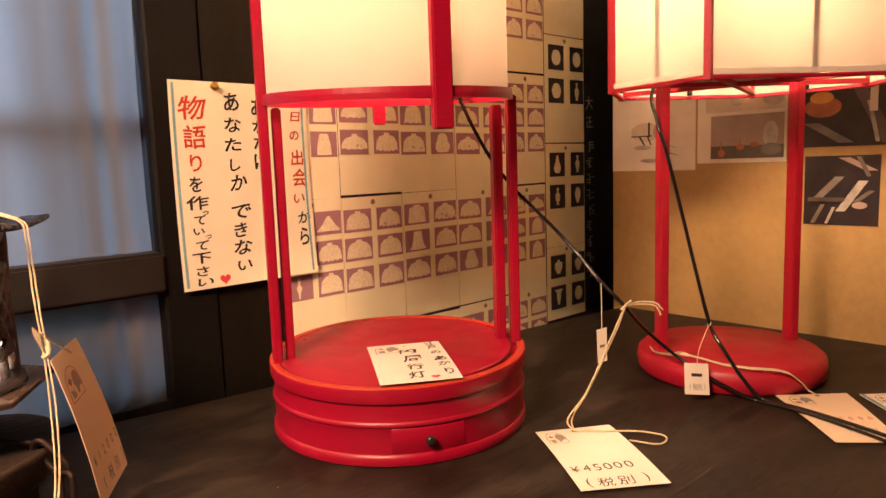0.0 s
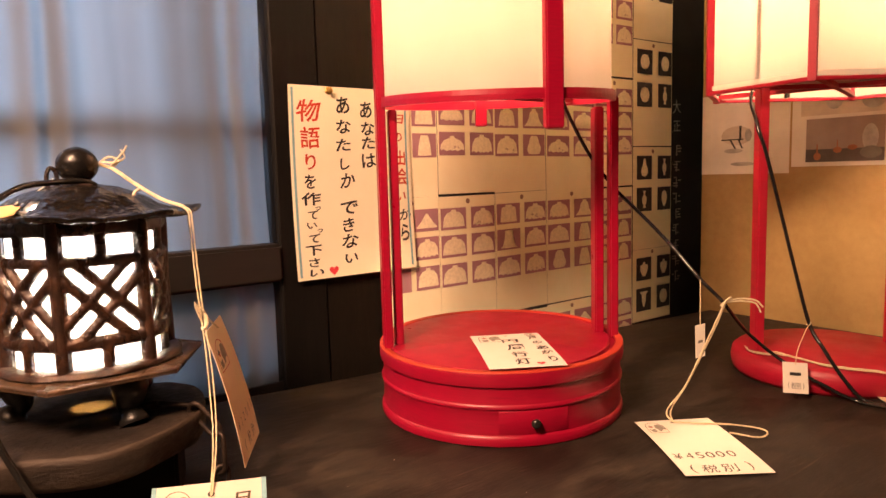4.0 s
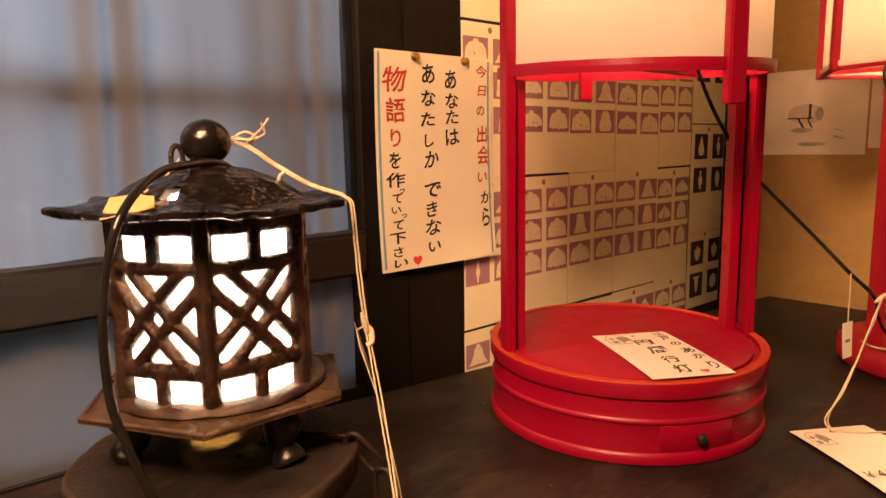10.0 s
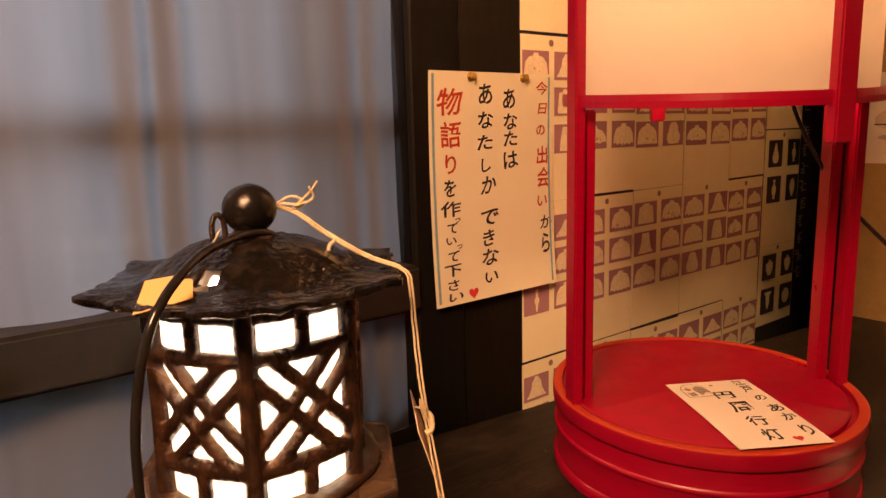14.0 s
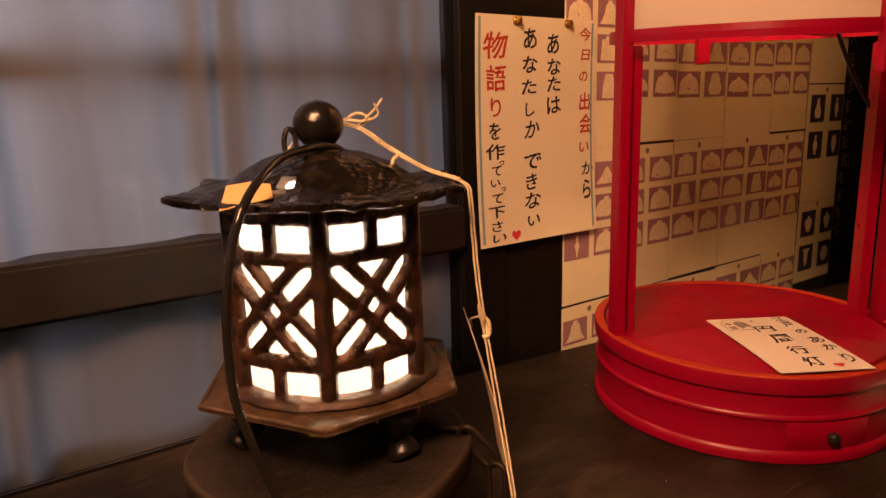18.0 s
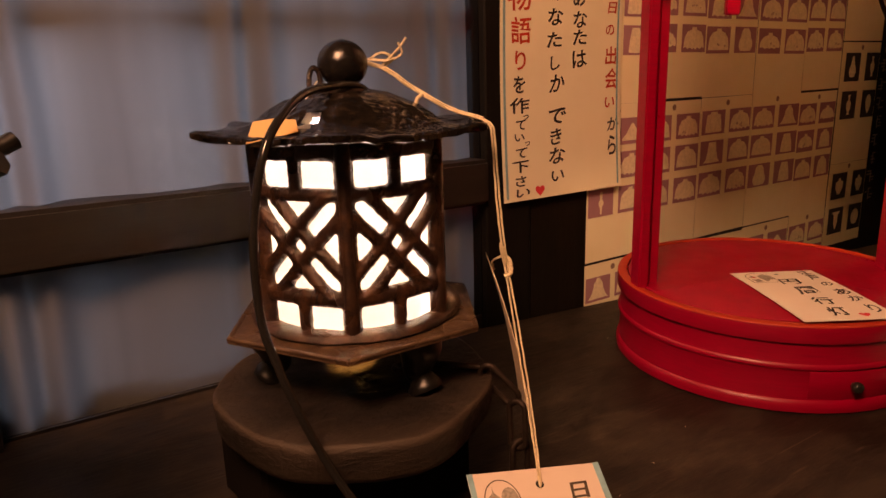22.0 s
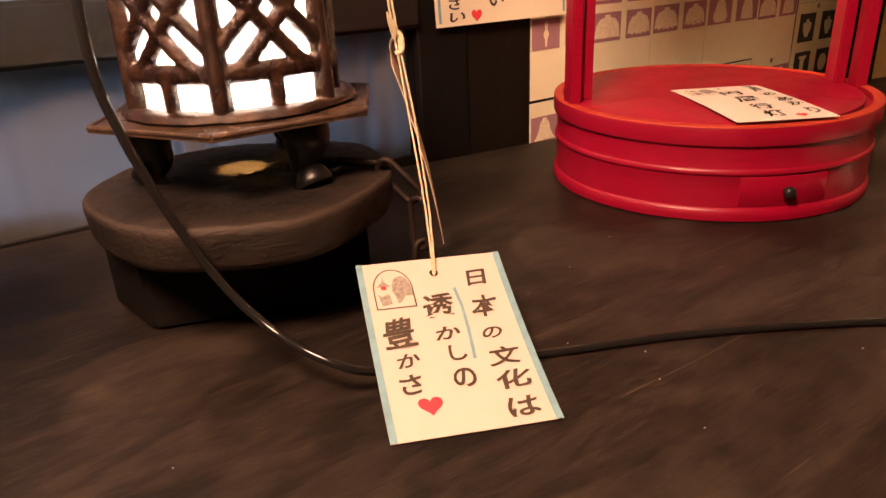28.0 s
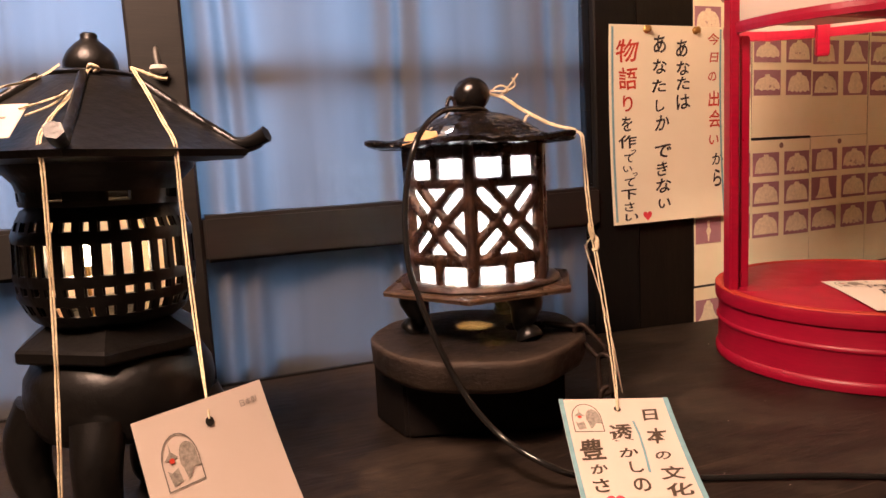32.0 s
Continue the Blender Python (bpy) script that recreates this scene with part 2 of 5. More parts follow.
PINK = paper("pink_card", (0.95, 0.81, 0.62, 1), (0.90, 0.73, 0.53, 1), 0.28)
ORANGE = paper("buff_card", (0.80, 0.52, 0.24, 1), (0.74, 0.46, 0.2, 1), 0.2)
WASHI = paper("washi_paper", (0.655, 0.612, 0.575, 1), (0.615, 0.567, 0.52, 1), 0.58)
AMBER = paper("pale_lining_paper", (0.90, 0.80, 0.68, 1), (0.86, 0.74, 0.60, 1), 0.6)
LINER = paper("white_acrylic_liner", (0.9, 0.88, 0.84, 1), (0.88, 0.85, 0.8, 1), 0.8)
PURPLE = paper("purple_print", (0.40, 0.205, 0.245, 1), (0.27, 0.125, 0.16, 1), 0.0)
BLACKPRINT = plain("black_print", (0.03, 0.024, 0.03, 1), 0.7, 0, 0.3, 90)
PALE = plain("pale_print", (0.86, 0.77, 0.58, 1), 0.75, 0, 0.2, 220)
PALE_DARK = plain("grey_print", (0.60, 0.47, 0.37, 1), 0.75, 0, 0.3, 120)
DOT = plain("dot_print", (0.33, 0.22, 0.17, 1), 0.8)
INK = plain("black_ink", (0.02, 0.017, 0.015, 1), 0.6, 0, 0.2)
BROWNINK = plain("brown_ink", (0.075, 0.05, 0.03, 1), 0.6, 0, 0.4, 200)
GREYINK = plain("grey_ink", (0.22, 0.19, 0.16, 1), 0.7, 0, 0.3, 200)
PRICEINK = plain("dark_grey_ink", (0.075, 0.062, 0.05, 1), 0.65, 0, 0.3, 300)
PALEINK = plain("pale_grey_ink", (0.40, 0.35, 0.29, 1), 0.7, 0, 0.5, 500)
REDINK = plain("red_marker", (0.60, 0.055, 0.025, 1), 0.6, 0, 0.35, 150)
HEART = plain("red_heart_ink", (0.72, 0.05, 0.07, 1), 0.6, 0, 0.15)
BLUE = plain("pale_blue_ink", (0.22, 0.42, 0.48, 1), 0.7, 0, 0.25, 120)
WHITEINK = plain("white_chalk", (0.42, 0.40, 0.36, 1), 0.8, 0, 0.5, 160)
ROPE = plain("cream_string", (0.78, 0.66, 0.44, 1), 0.85, 0, 0.35, 700, 0.6)
CORD = plain("black_cable", (0.014, 0.013, 0.012, 1), 0.13, 0, 0.2, 40, 0.05)
BRASS = plain("brass", (0.62, 0.40, 0.13, 1), 0.3, 1.0, 0.3, 80)
STEEL = plain("dull_steel", (0.25, 0.24, 0.22, 1), 0.4, 0.9, 0.3, 80)
BONE = plain("white_plastic", (0.75, 0.70, 0.62, 1), 0.4)
KNOB = plain("dark_knob", (0.02, 0.018, 0.016, 1), 0.35)
RUST = plain("rusty_chain", (0.035, 0.022, 0.016, 1), 0.55, 0.6, 0.5, 150, 0.5)
TAN = wood("tan_board", (0.29, 0.175, 0.066, 1), (0.37, 0.235, 0.094, 1), (0.43, 0.285, 0.12, 1), (1.5, 1.5, 1.5), (0.6, 0.8), 0.05, 4)
WALL = plain("dark_plaster", (0.020, 0.018, 0.017, 1), 0.85, 0, 0.4, 14, 0.3)
ROOMWALL = plain("brown_room_wall", (0.16, 0.11, 0.075, 1), 0.85, 0, 0.35, 5, 0.2)
FLOOR = wood("room_floor_wood", (0.03, 0.02, 0.014, 1), (0.07, 0.045, 0.03, 1), (0.12, 0.08, 0.055, 1), (1, 10, 10))
CEIL = plain("ceiling_board", (0.10, 0.07, 0.05, 1), 0.8, 0, 0.3, 6)
PHOTO_A = plain("pale_photo_print", (0.72, 0.66, 0.58, 1), 0.35, 0, 0.2, 12)
PHOTO_B = plain("dim_photo_print", (0.38, 0.28, 0.24, 1), 0.35, 0, 0.4, 10)
PHOTO_C = plain("dark_photo_print", (0.035, 0.027, 0.03, 1), 0.3, 0, 0.6, 18)
PHOTO_D = plain("light_photo_detail", (0.46, 0.42, 0.38, 1), 0.4, 0, 0.5, 40)
PHOTO_E = plain("orange_photo_detail", (0.40, 0.13, 0.06, 1), 0.4, 0, 0.4, 40)
PHOTO_G = plain("cream_photo_ground", (0.60, 0.50, 0.40, 1), 0.4, 0, 0.25, 30)
PHOTO_H = plain("brown_photo_shadow", (0.11, 0.085, 0.075, 1), 0.4, 0, 0.4, 30)
PHOTO_I = plain("yellow_photo_glow", (0.62, 0.30, 0.08, 1), 0.4, 0, 0.3, 40)
PHOTO_F = plain("teal_photo_detail", (0.19, 0.165, 0.145, 1), 0.4, 0, 0.4, 40)
SKYGLOW = glow("daylight_sky", (0.38, 0.62, 1.0, 1), 7.0)
# made-up glow behind the lower panes, in place of low daylight
YARD_FILL = glow("yard_fill_glow", (0.40, 0.60, 1.0, 1), 0.078)
FILAMENT = glow("bulb_glass", (1.0, 0.75, 0.45, 1), 60.0)


def curtain_cloth():
    n = Nodes("pale_curtain_cloth")
    v = n.coords()
    b = n.noise(v, 500, 2)
    col = n.ramp(n.noise(n.coords((6, 1, 0.4)), 5, 3), (0.3, (0.22, 0.216, 0.212)), (0.7, (0.28, 0.276, 0.268)))
    n.bump(b, 0.1, 0.0005)
    n.done(col, 0.9)
    tr = n.add("ShaderNodeBsdfTranslucent", Color=col)
    mx = n.add("ShaderNodeMixShader", Fac=0.66)
    n.tree.links.new(n.bsdf.outputs[0], mx.inputs[1])
    n.tree.links.new(tr.outputs[0], mx.inputs[2])
    n.tree.links.new(mx.outputs[0], n.out.inputs[0])
    return n.mat


CLOTH = curtain_cloth()


def pane_glass():
    n = Nodes("window_glass")
    n.bump(n.noise(n.coords(), 9, 2), 0.05, 0.002)
    gl = n.add("ShaderNodeBsdfGlossy", Roughness=0.08)
    tp = n.add("ShaderNodeBsdfTransparent", Color=(0.96, 0.97, 0.98, 1))
    fr = n.add("ShaderNodeFresnel", IOR=1.25)
    mx = n.add("ShaderNodeMixShader", Fac=fr.outputs[0])
    n.tree.links.new(tp.outputs[0], mx.inputs[1])
    n.tree.links.new(gl.outputs[0], mx.inputs[2])
    n.tree.links.new(mx.outputs[0], n.out.inputs[0])
    return n.mat



# tinted transparency, added to dim the light spot under the iron lantern
def amber_light_filter():
    n = Nodes("amber_light_filter")
    tp = n.add("ShaderNodeBsdfTransparent", Color=(0.60, 0.45, 0.24, 1))
    n.tree.links.new(tp.outputs[0], n.out.inputs[0])
    return n.mat


SPOT_FILTER = amber_light_filter()
GLASS = pane_glass()

# ---- mesh helpers ----


def mesh_of(name, bm, material, smooth=False):
    bmesh.ops.recalc_face_normals(bm, faces=bm.faces[:])
    me = bpy.data.meshes.new(name)
    bm.to_mesh(me)
    bm.free()
    if material:
        me.materials.append(material)
    if smooth:
        for p in me.polygons:
            p.use_smooth = True
        me.set_sharp_from_angle(angle=radians(smooth if smooth > 1 else 40))
    return me


def thing(name, label, category, group="", kind="", at=(0, 0, 0)):
    ob = new(name)
    ob.empty_display_size = 0.02
    ob.location = at
    return tagged(ob, label, category, group, kind)


def part(name, bm, material, parent=None, label="", smooth=False):
    me = bm if isinstance(bm, bpy.types.Mesh) else mesh_of(name, bm, material, smooth)
    ob = new(name, me)
    if parent is not None:
        ob.parent = parent
        if parent.parent is None:
            ob.matrix_parent_inverse = Matrix.Translation(-parent.location)
    return tagged(ob, label)


def solid(name, bm, material, label, category, group="", kind="", smooth=False):
    return tagged(part(name, bm, material, None, "", smooth), label, category, group, kind)


def box(x0, x1, y0, y1, z0, z1, bevel=0.0, seg=1):
    bm = bmesh.new()
    bmesh.ops.create_cube(bm, size=1)
    for v in bm.verts:
        v.co = Vector(((x0 + x1) / 2 + v.co.x * (x1 - x0), (y0 + y1) / 2 + v.co.y * (y1 - y0), (z0 + z1) / 2 + v.co.z * (z1 - z0)))
    if bevel:
        bmesh.ops.bevel(bm, geom=bm.edges[:], offset=bevel, segments=seg, affect="EDGES")
    return bm


def lathe(profile, n=64, centre=(0, 0), closed=False, start=0.0, sweep=2 * math.pi):
    """Turns (r, z) pairs round an upright axis."""
    bm = bmesh.new()
    full = abs(sweep - 2 * math.pi) < 1e-6
    cols = n if full else n + 1
    rings = []
    for i in range(cols):
        a = start + sweep * i / n
        rings.append([bm.verts.new((centre[0] + r * math.cos(a), centre[1] + r * math.sin(a), z)) for r, z in profile])
    m = len(profile)
    for i in range(n):
        p, q = rings[i], rings[(i + 1) % cols]
        for j in range(m if closed else m - 1):
            k = (j + 1) % m
            bm.faces.new((p[j], q[j], q[k], p[k]))
    if not closed and full:
        for j in (0, m - 1):
            if profile[j][0] > 1e-4:
                bm.faces.new([ring[j] for ring in rings])
    elif closed and not full:
        bm.faces.new(rings[0])
        bm.faces.new(rings[-1])
    bmesh.ops.remove_doubles(bm, verts=bm.verts[:], dist=1e-6)
    return bm


def prism(poly, z0, z1, bevel=0.0):
    bm = bmesh.new()
    lo = [bm.verts.new((x, y, z0)) for x, y in poly]
    hi = [bm.verts.new((x, y, z1)) for x, y in poly]
    bm.faces.new(lo)
    bm.faces.new(hi)
    for i in range(len(poly)):
        j = (i + 1) % len(poly)
        bm.faces.new((lo[i], lo[j], hi[j], hi[i]))
    if bevel:
        bmesh.ops.bevel(bm, geom=bm.edges[:], offset=bevel, segments=2, affect="EDGES")
    return bm


def smooth_line(points, steps=8):
    """A Catmull-Rom line through the points."""
    p = [Vector(q) for q in points]
    p = [2 * p[0] - p[1]] + p + [2 * p[-1] - p[-2]]
    out = []
    for i in range(1, len(p) - 2):
        for s in range(steps):
            t = s / steps
            a, b, c, d = p[i - 1], p[i], p[i + 1], p[i + 2]
            out.append(0.5 * (2 * b + (c - a) * t + (2 * a - 5 * b + 4 * c - d) * t * t + (3 * b - a - 3 * c + d) * t ** 3))
    out.append(p[-2])
    return out


def tube(points, radius, n=8, steps=8, bm=None, twist=0.0, lobes=0.0):
    """A round line; lobes makes it a laid string."""
    bm = bm or bmesh.new()
    line = smooth_line(points, steps) if steps else [Vector(q) for q in points]
    side = None
    rings = []
    dist = 0.0
    for i, c in enumerate(line):
        d = (line[min(i + 1, len(line) - 1)] - line[max(i - 1, 0)]).normalized()
        if side is None:
            side = d.orthogonal().normalized()
        side = (side - d * side.dot(d)).normalized()
        up = d.cross(side)
        if i:
            dist += (c - line[i - 1]).length
        r = radius(i / (len(line) - 1)) if callable(radius) else radius
        ring = []
        for k in range(n):
            a = 2 * math.pi * k / n
            rr = r * (1 + lobes * math.cos(3 * (a + twist * dist)))
            ring.append(bm.verts.new(c + rr * (math.cos(a) * side + math.sin(a) * up)))
        rings.append(ring)
    for p, q in zip(rings, rings[1:]):
        for k in range(n):
            bm.faces.new((p[k], p[(k + 1) % n], q[(k + 1) % n], q[k]))
    bm.faces.new(rings[0])
    bm.faces.new(rings[-1])
    return bm


def bar(a, b, width, depth, normal, bevel=0.0):
    """A bar from a to b, width across in the face, depth along the normal."""
    a, b, nrm = Vector(a), Vector(b), Vector(normal).normalized()
    d = (b - a).normalized()
    s = d.cross(nrm).normalized()
    bm = bmesh.new()
    v = [bm.verts.new(p + s * width / 2 * i + nrm * depth / 2 * j) for p in (a, b) for i, j in ((-1, -1), (1, -1), (1, 1), (-1, 1))]
    for f in ((0, 1, 2, 3), (7, 6, 5, 4), (0, 4, 5, 1), (1, 5, 6, 2), (2, 6, 7, 3), (3, 7, 4, 0)):
        bm.faces.new([v[i] for i in f])
    if bevel:
        bmesh.ops.bevel(bm, geom=bm.edges[:], offset=bevel, segments=2, affect="EDGES")
    return bm


def roughen(bm, amount, scale):
    for v in bm.verts:
        v.co += v.normal * amount * noise.noise(v.co * scale)
    return bm


# ---- cards and writing ----


def letters(signs, material, parent, label=""):
    """Each written sign as a part of its own."""
    for bm in signs:
        part("written_sign", bm, material, parent, label)


GLYPHS = {}


def glyph(char, bold=0.0):
    """The flat outline of one written sign, centred, about 1 high: its points and faces."""
    if (char, bold) not in GLYPHS:
        curve = bpy.data.curves.new("sign", "FONT")
        curve.body, curve.resolution_u, curve.offset = char, 3, bold
        ob = new("sign", curve)
        me = bpy.data.meshes.new_from_object(ob.evaluated_get(bpy.context.evaluated_depsgraph_get()))
        pts = [v.co.copy() for v in me.vertices]
        lo = Vector((min(p.x for p in pts), min(p.y for p in pts), 0))
        hi = Vector((max(p.x for p in pts), max(p.y for p in pts), 0))
        mid = (lo + hi) / 2
        GLYPHS[char, bold] = ([(p.x - mid.x, p.y - mid.y) for p in pts], [tuple(p.vertices) for p in me.polygons])
        bpy.data.objects.remove(ob)
        bpy.data.curves.remove(curve)
        bpy.data.meshes.remove(me)
    return GLYPHS[char, bold]


class Card:
    """A bent sheet between four corners: top left, top right, bottom right, bottom left. u runs right, v down, both 0 to 1."""

    def __init__(self, tl, tr, br, bl, belly=0.0, curl=0.0):
        self.c = [Vector(p) for p in (tl, tr, br, bl)]
        self.belly, self.curl = belly, curl
        tl, tr, br, bl = self.c
        self.n = (tr - tl).cross(tl - bl).normalized()
        self.w, self.h = ((tr - tl).length + (br - bl).length) / 2, ((bl - tl).length + (br - tr).length) / 2

    def at(self, u, v, lift=0.0):
        tl, tr, br, bl = self.c
        p = (tl * (1 - u) + tr * u) * (1 - v) + (bl * (1 - u) + br * u) * v
        return p + self.n * (lift + self.belly * 4 * v * (1 - v) + self.curl * (2 * u - 1) ** 2 * v)

    def sheet(self, thick=0.0005, nu=6, nv=10):
        bm = bmesh.new()
        front = [[bm.verts.new(self.at(i / nu, j / nv, 0)) for i in range(nu + 1)] for j in range(nv + 1)]
        back = [[bm.verts.new(self.at(i / nu, j / nv, -thick)) for i in range(nu + 1)] for j in range(nv + 1)]
        for j in range(nv):
            for i in range(nu):
                bm.faces.new((front[j][i], front[j][i + 1], front[j + 1][i + 1], front[j + 1][i]))
                bm.faces.new((back[j][i], back[j + 1][i], back[j + 1][i + 1], back[j][i + 1]))
        rim = [(0, i) for i in range(nu)] + [(j, nu) for j in range(nv)] + [(nv, i) for i in range(nu, 0, -1)] + [(j, 0) for j in range(nv, 0, -1)]
        for (a, b), (c, d) in zip(rim, rim[1:] + rim[:1]):
            bm.faces.new((front[a][b], back[a][b], back[c][d], front[c][d]))
        return bm

    def flat(self, pts, faces, lift=0.0004, bm=None):
        """A flat print: points as (u, v)."""
        bm = bm or bmesh.new()
        vs = [bm.verts.new(self.at(u, v, lift)) for u, v in pts]
        for f in faces:
            try:
                bm.faces.new([vs[i] for i in f])
            except ValueError:
                pass
        return bm

    def poly(self, pts, lift=0.0004, bm=None):
        return self.flat(pts, [range(len(pts))], lift, bm)

    def rect(self, u0, v0, u1, v1, lift=0.0004, bm=None):
        k = 6
        pts = [(u0 + (u1 - u0) * i / k, v0) for i in range(k + 1)] if u1 - u0 > v1 - v0 else [(u0, v0 + (v1 - v0) * i / k) for i in range(k + 1)]
        far = [(u, v1) for u, v in pts] if u1 - u0 > v1 - v0 else [(u1, v) for u, v in pts]
        return self.flat(pts + far, [(i, i + 1, k + 2 + i, k + 1 + i) for i in range(k)], lift, bm)

    def sign(self, char, u, v, size, bm=None, wide=1.0, lean=0.0, lift=0.0004, bold=0.0):
        """One written sign of that height in metres round (u, v)."""
        pts, faces = glyph(char, bold)
        ca, sa = math.cos(lean), math.sin(lean)
        out = []
        for x, y in pts:
            x, y = x * ca - y * sa, x * sa + y * ca
            out.append((u + x * size * wide / self.w, v - y * size / self.h))
        return self.flat(out, faces, lift, bm)

    def placed(self, signs, bold=0.0, seed=1):
        """Signs as (char, u, v, width, height), each filled into its own box, a little askew."""
        rng, out = random.Random(seed), []
        for char, u, v, w, h in signs:
            pts, faces = glyph(char, bold)
            wide = max(p[0] for p in pts) - min(p[0] for p in pts)
            tall = max(p[1] for p in pts) - min(p[1] for p in pts)
            slant, lean = rng.uniform(0.02, 0.12), rng.uniform(0.02, 0.10)
            flat = []
            for x, y in pts:
                x, y = x / wide, y / tall
                x, y = x + slant * y + 0.03 * math.sin(5 * y + v * 40), y + lean * x * (w / h) * 0.6 + 0.02 * math.sin(6 * x + u * 30)
                flat.append((u + x * w / self.w, v - y * h / self.h))
            out.append(self.flat(flat, faces))
        return out

    def column(self, text, u, v0, v1, size, wide=1.0, drift=0.0, rng=None, bold=0.0, at=None):
        rng = rng or random.Random(len(text))
        out = []
        for i, ch in enumerate(text):
            if ch in " 　":
                continue
            bm = bmesh.new()
            t = at[i] if at else i / max(1, len(text) - 1)
            small = (0.68 if ch in "っゃゅょ" else 1.0) * rng.uniform(0.90, 1.06)
            lean, du = rng.uniform(-0.12, 0.08), rng.uniform(-0.02, 0.02)
            self.sign(ch, u + du + drift * t, v0 + (v1 - v0) * t, size * small, bm, wide, lean, 0.0004, bold)
            out.append(bm)
        return out

    def row(self, text, u0, u1, v, size, wide=1.0, rise=0.0):
        out = []
        for i, ch in enumerate(text):
            t = i / max(1, len(text) - 1)
            if ch != " ":
                out.append(self.sign(ch, u0 + (u1 - u0) * t, v - rise * t, size, None, wide))
        return out

    def heart(self, u, v, size, bm=None):
        pts = []
        for i in range(28):
            a = 2 * math.pi * i / 28
            x, y = 16 * math.sin(a) ** 3, 13 * math.cos(a) - 5 * math.cos(2 * a) - 2 * math.cos(3 * a) - math.cos(4 * a)
            pts.append((u + x / 32 * size / self.w, v - y / 32 * size / self.h))
        return self.poly(pts, 0.0005, bm)

    def emblem(self, parent, u0, v0, u1, v1, ink):
        """The shop's mark as plain shapes: an arch, a hanging lamp, a lump and a box."""
        um, bm = (u0 + u1) / 2, bmesh.new()
        arch = [(u0, v1), (u0, v0 + (v1 - v0) * 0.5)]
        arch += [(um - (u1 - u0) / 2 * math.cos(math.pi * i / 12), v0 + (v1 - v0) * (0.5 - 0.5 * math.sin(math.pi * i / 12))) for i in range(1, 12)]
        arch += [(u1, v0 + (v1 - v0) * 0.5), (u1, v1)]
        inner = [(um + (u - um) * 0.94, v0 + (v1 - v0) * 0.5 + (v - v0 - (v1 - v0) * 0.5) * 0.95) for u, v in arch]
        k = len(arch)
        self.flat(arch + inner, [(i, (i + 1) % k, k + (i + 1) % k, k + i) for i in range(k)], 0.0004, bm)
        part("emblem_arch", bm, ink, parent)
        f = lambda a, b: (u0 + (u1 - u0) * a, v0 + (v1 - v0) * b)  # noqa: E731
        hood = [f(0.47 + 0.245 + 0.235 * math.cos(math.pi - math.pi * i / 10), 0.47 - 0.27 * math.sin(math.pi * i / 10)) for i in range(11)]
        part("emblem_lump", self.poly([f(0.52, 0.66), f(0.47, 0.58)] + hood + [f(0.97, 0.72), f(0.78, 0.70), f(0.64, 0.86), f(0.56, 0.88)]), PALEINK, parent)
        part("emblem_shade", self.poly([f(0.08, 0.44), f(0.26, 0.30), f(0.28, 0.14), f(0.30, 0.30), f(0.46, 0.44)]), PALEINK, parent)
        part("emblem_box", self.poly([f(0.10, 0.62), f(0.20, 0.68), f(0.38, 0.62), f(0.42, 0.88), f(0.16, 0.92)]), PALEINK, parent)
        part("emblem_flame", self.poly([f(0.27 + 0.075 * math.cos(i * 0.63), 0.47 + 0.055 * math.sin(i * 0.63)) for i in range(10)], 0.0006), REDINK, parent)


# ---- the place: room, window wall, table ----
FLOOR_Z, CEIL_Z = -0.74, 1.75
solid("floor", box(-2.2, 2.2, -2.4, 1.3, FLOOR_Z - 0.1, FLOOR_Z), FLOOR, "dark wooden room floor", "floor", kind="structure")
solid("ceiling", box(-2.2, 2.2, -2.4, 1.3, CEIL_Z, CEIL_Z + 0.1), CEIL, "brown boarded ceiling", "ceiling", kind="structure")
solid("wall_south", box(-2.2, 2.2, -2.5, -2.4, FLOOR_Z, CEIL_Z), ROOMWALL, "plain brown room wall", "wall", kind="structure")
solid("wall_west", box(-2.3, -2.2, -2.4, 1.3, FLOOR_Z, CEIL_Z), ROOMWALL, "plain brown room wall", "wall", kind="structure")
solid("wall_east", box(1.62, 1.72, -2.4, 1.3, FLOOR_Z, CEIL_Z), ROOMWALL, "plain brown room wall", "wall", kind="structure")
WY = 0.886  # the face of the wall with the paper sheets
solid("wall_north", box(0.577, 1.62, WY, WY + 0.10, FLOOR_Z, CEIL_Z), WALL, "dark plastered wall behind paper sheets", "wall", kind="structure")
solid("wall_above_window", box(-2.2, 0.412, 0.925, 1.04, 1.15, CEIL_Z), WALL, "dark wall above the window", "wall", kind="structure")
solid("wall_below_window", box(-2.2, 0.412, 0.925, 1.04, FLOOR_Z, -0.052), WALL, "dark wall below the window", "wall", kind="structure")

# out of view, added to stop daylight entering left of the window
solid("wall_beside_window", box(-2.2, -0.80, 0.925, 1.04, -0.03, 1.15), WALL, "unseen dark wall, closes off daylight beside the window", "wall", kind="structure")

post = thing("wall_post", "black and brown stained wooden post boards", "post", kind="structure", at=(0.49, 0.9, 0))
part("board", box(0.412, 0.479, 0.880, 0.99, FLOOR_Z, CEIL_Z, 0.002), POST, post, "near-black stained board")
part("board", box(0.4805, 0.577, 0.884, 0.99, FLOOR_Z, CEIL_Z, 0.002), BROWN, post, "dark brown stained board")

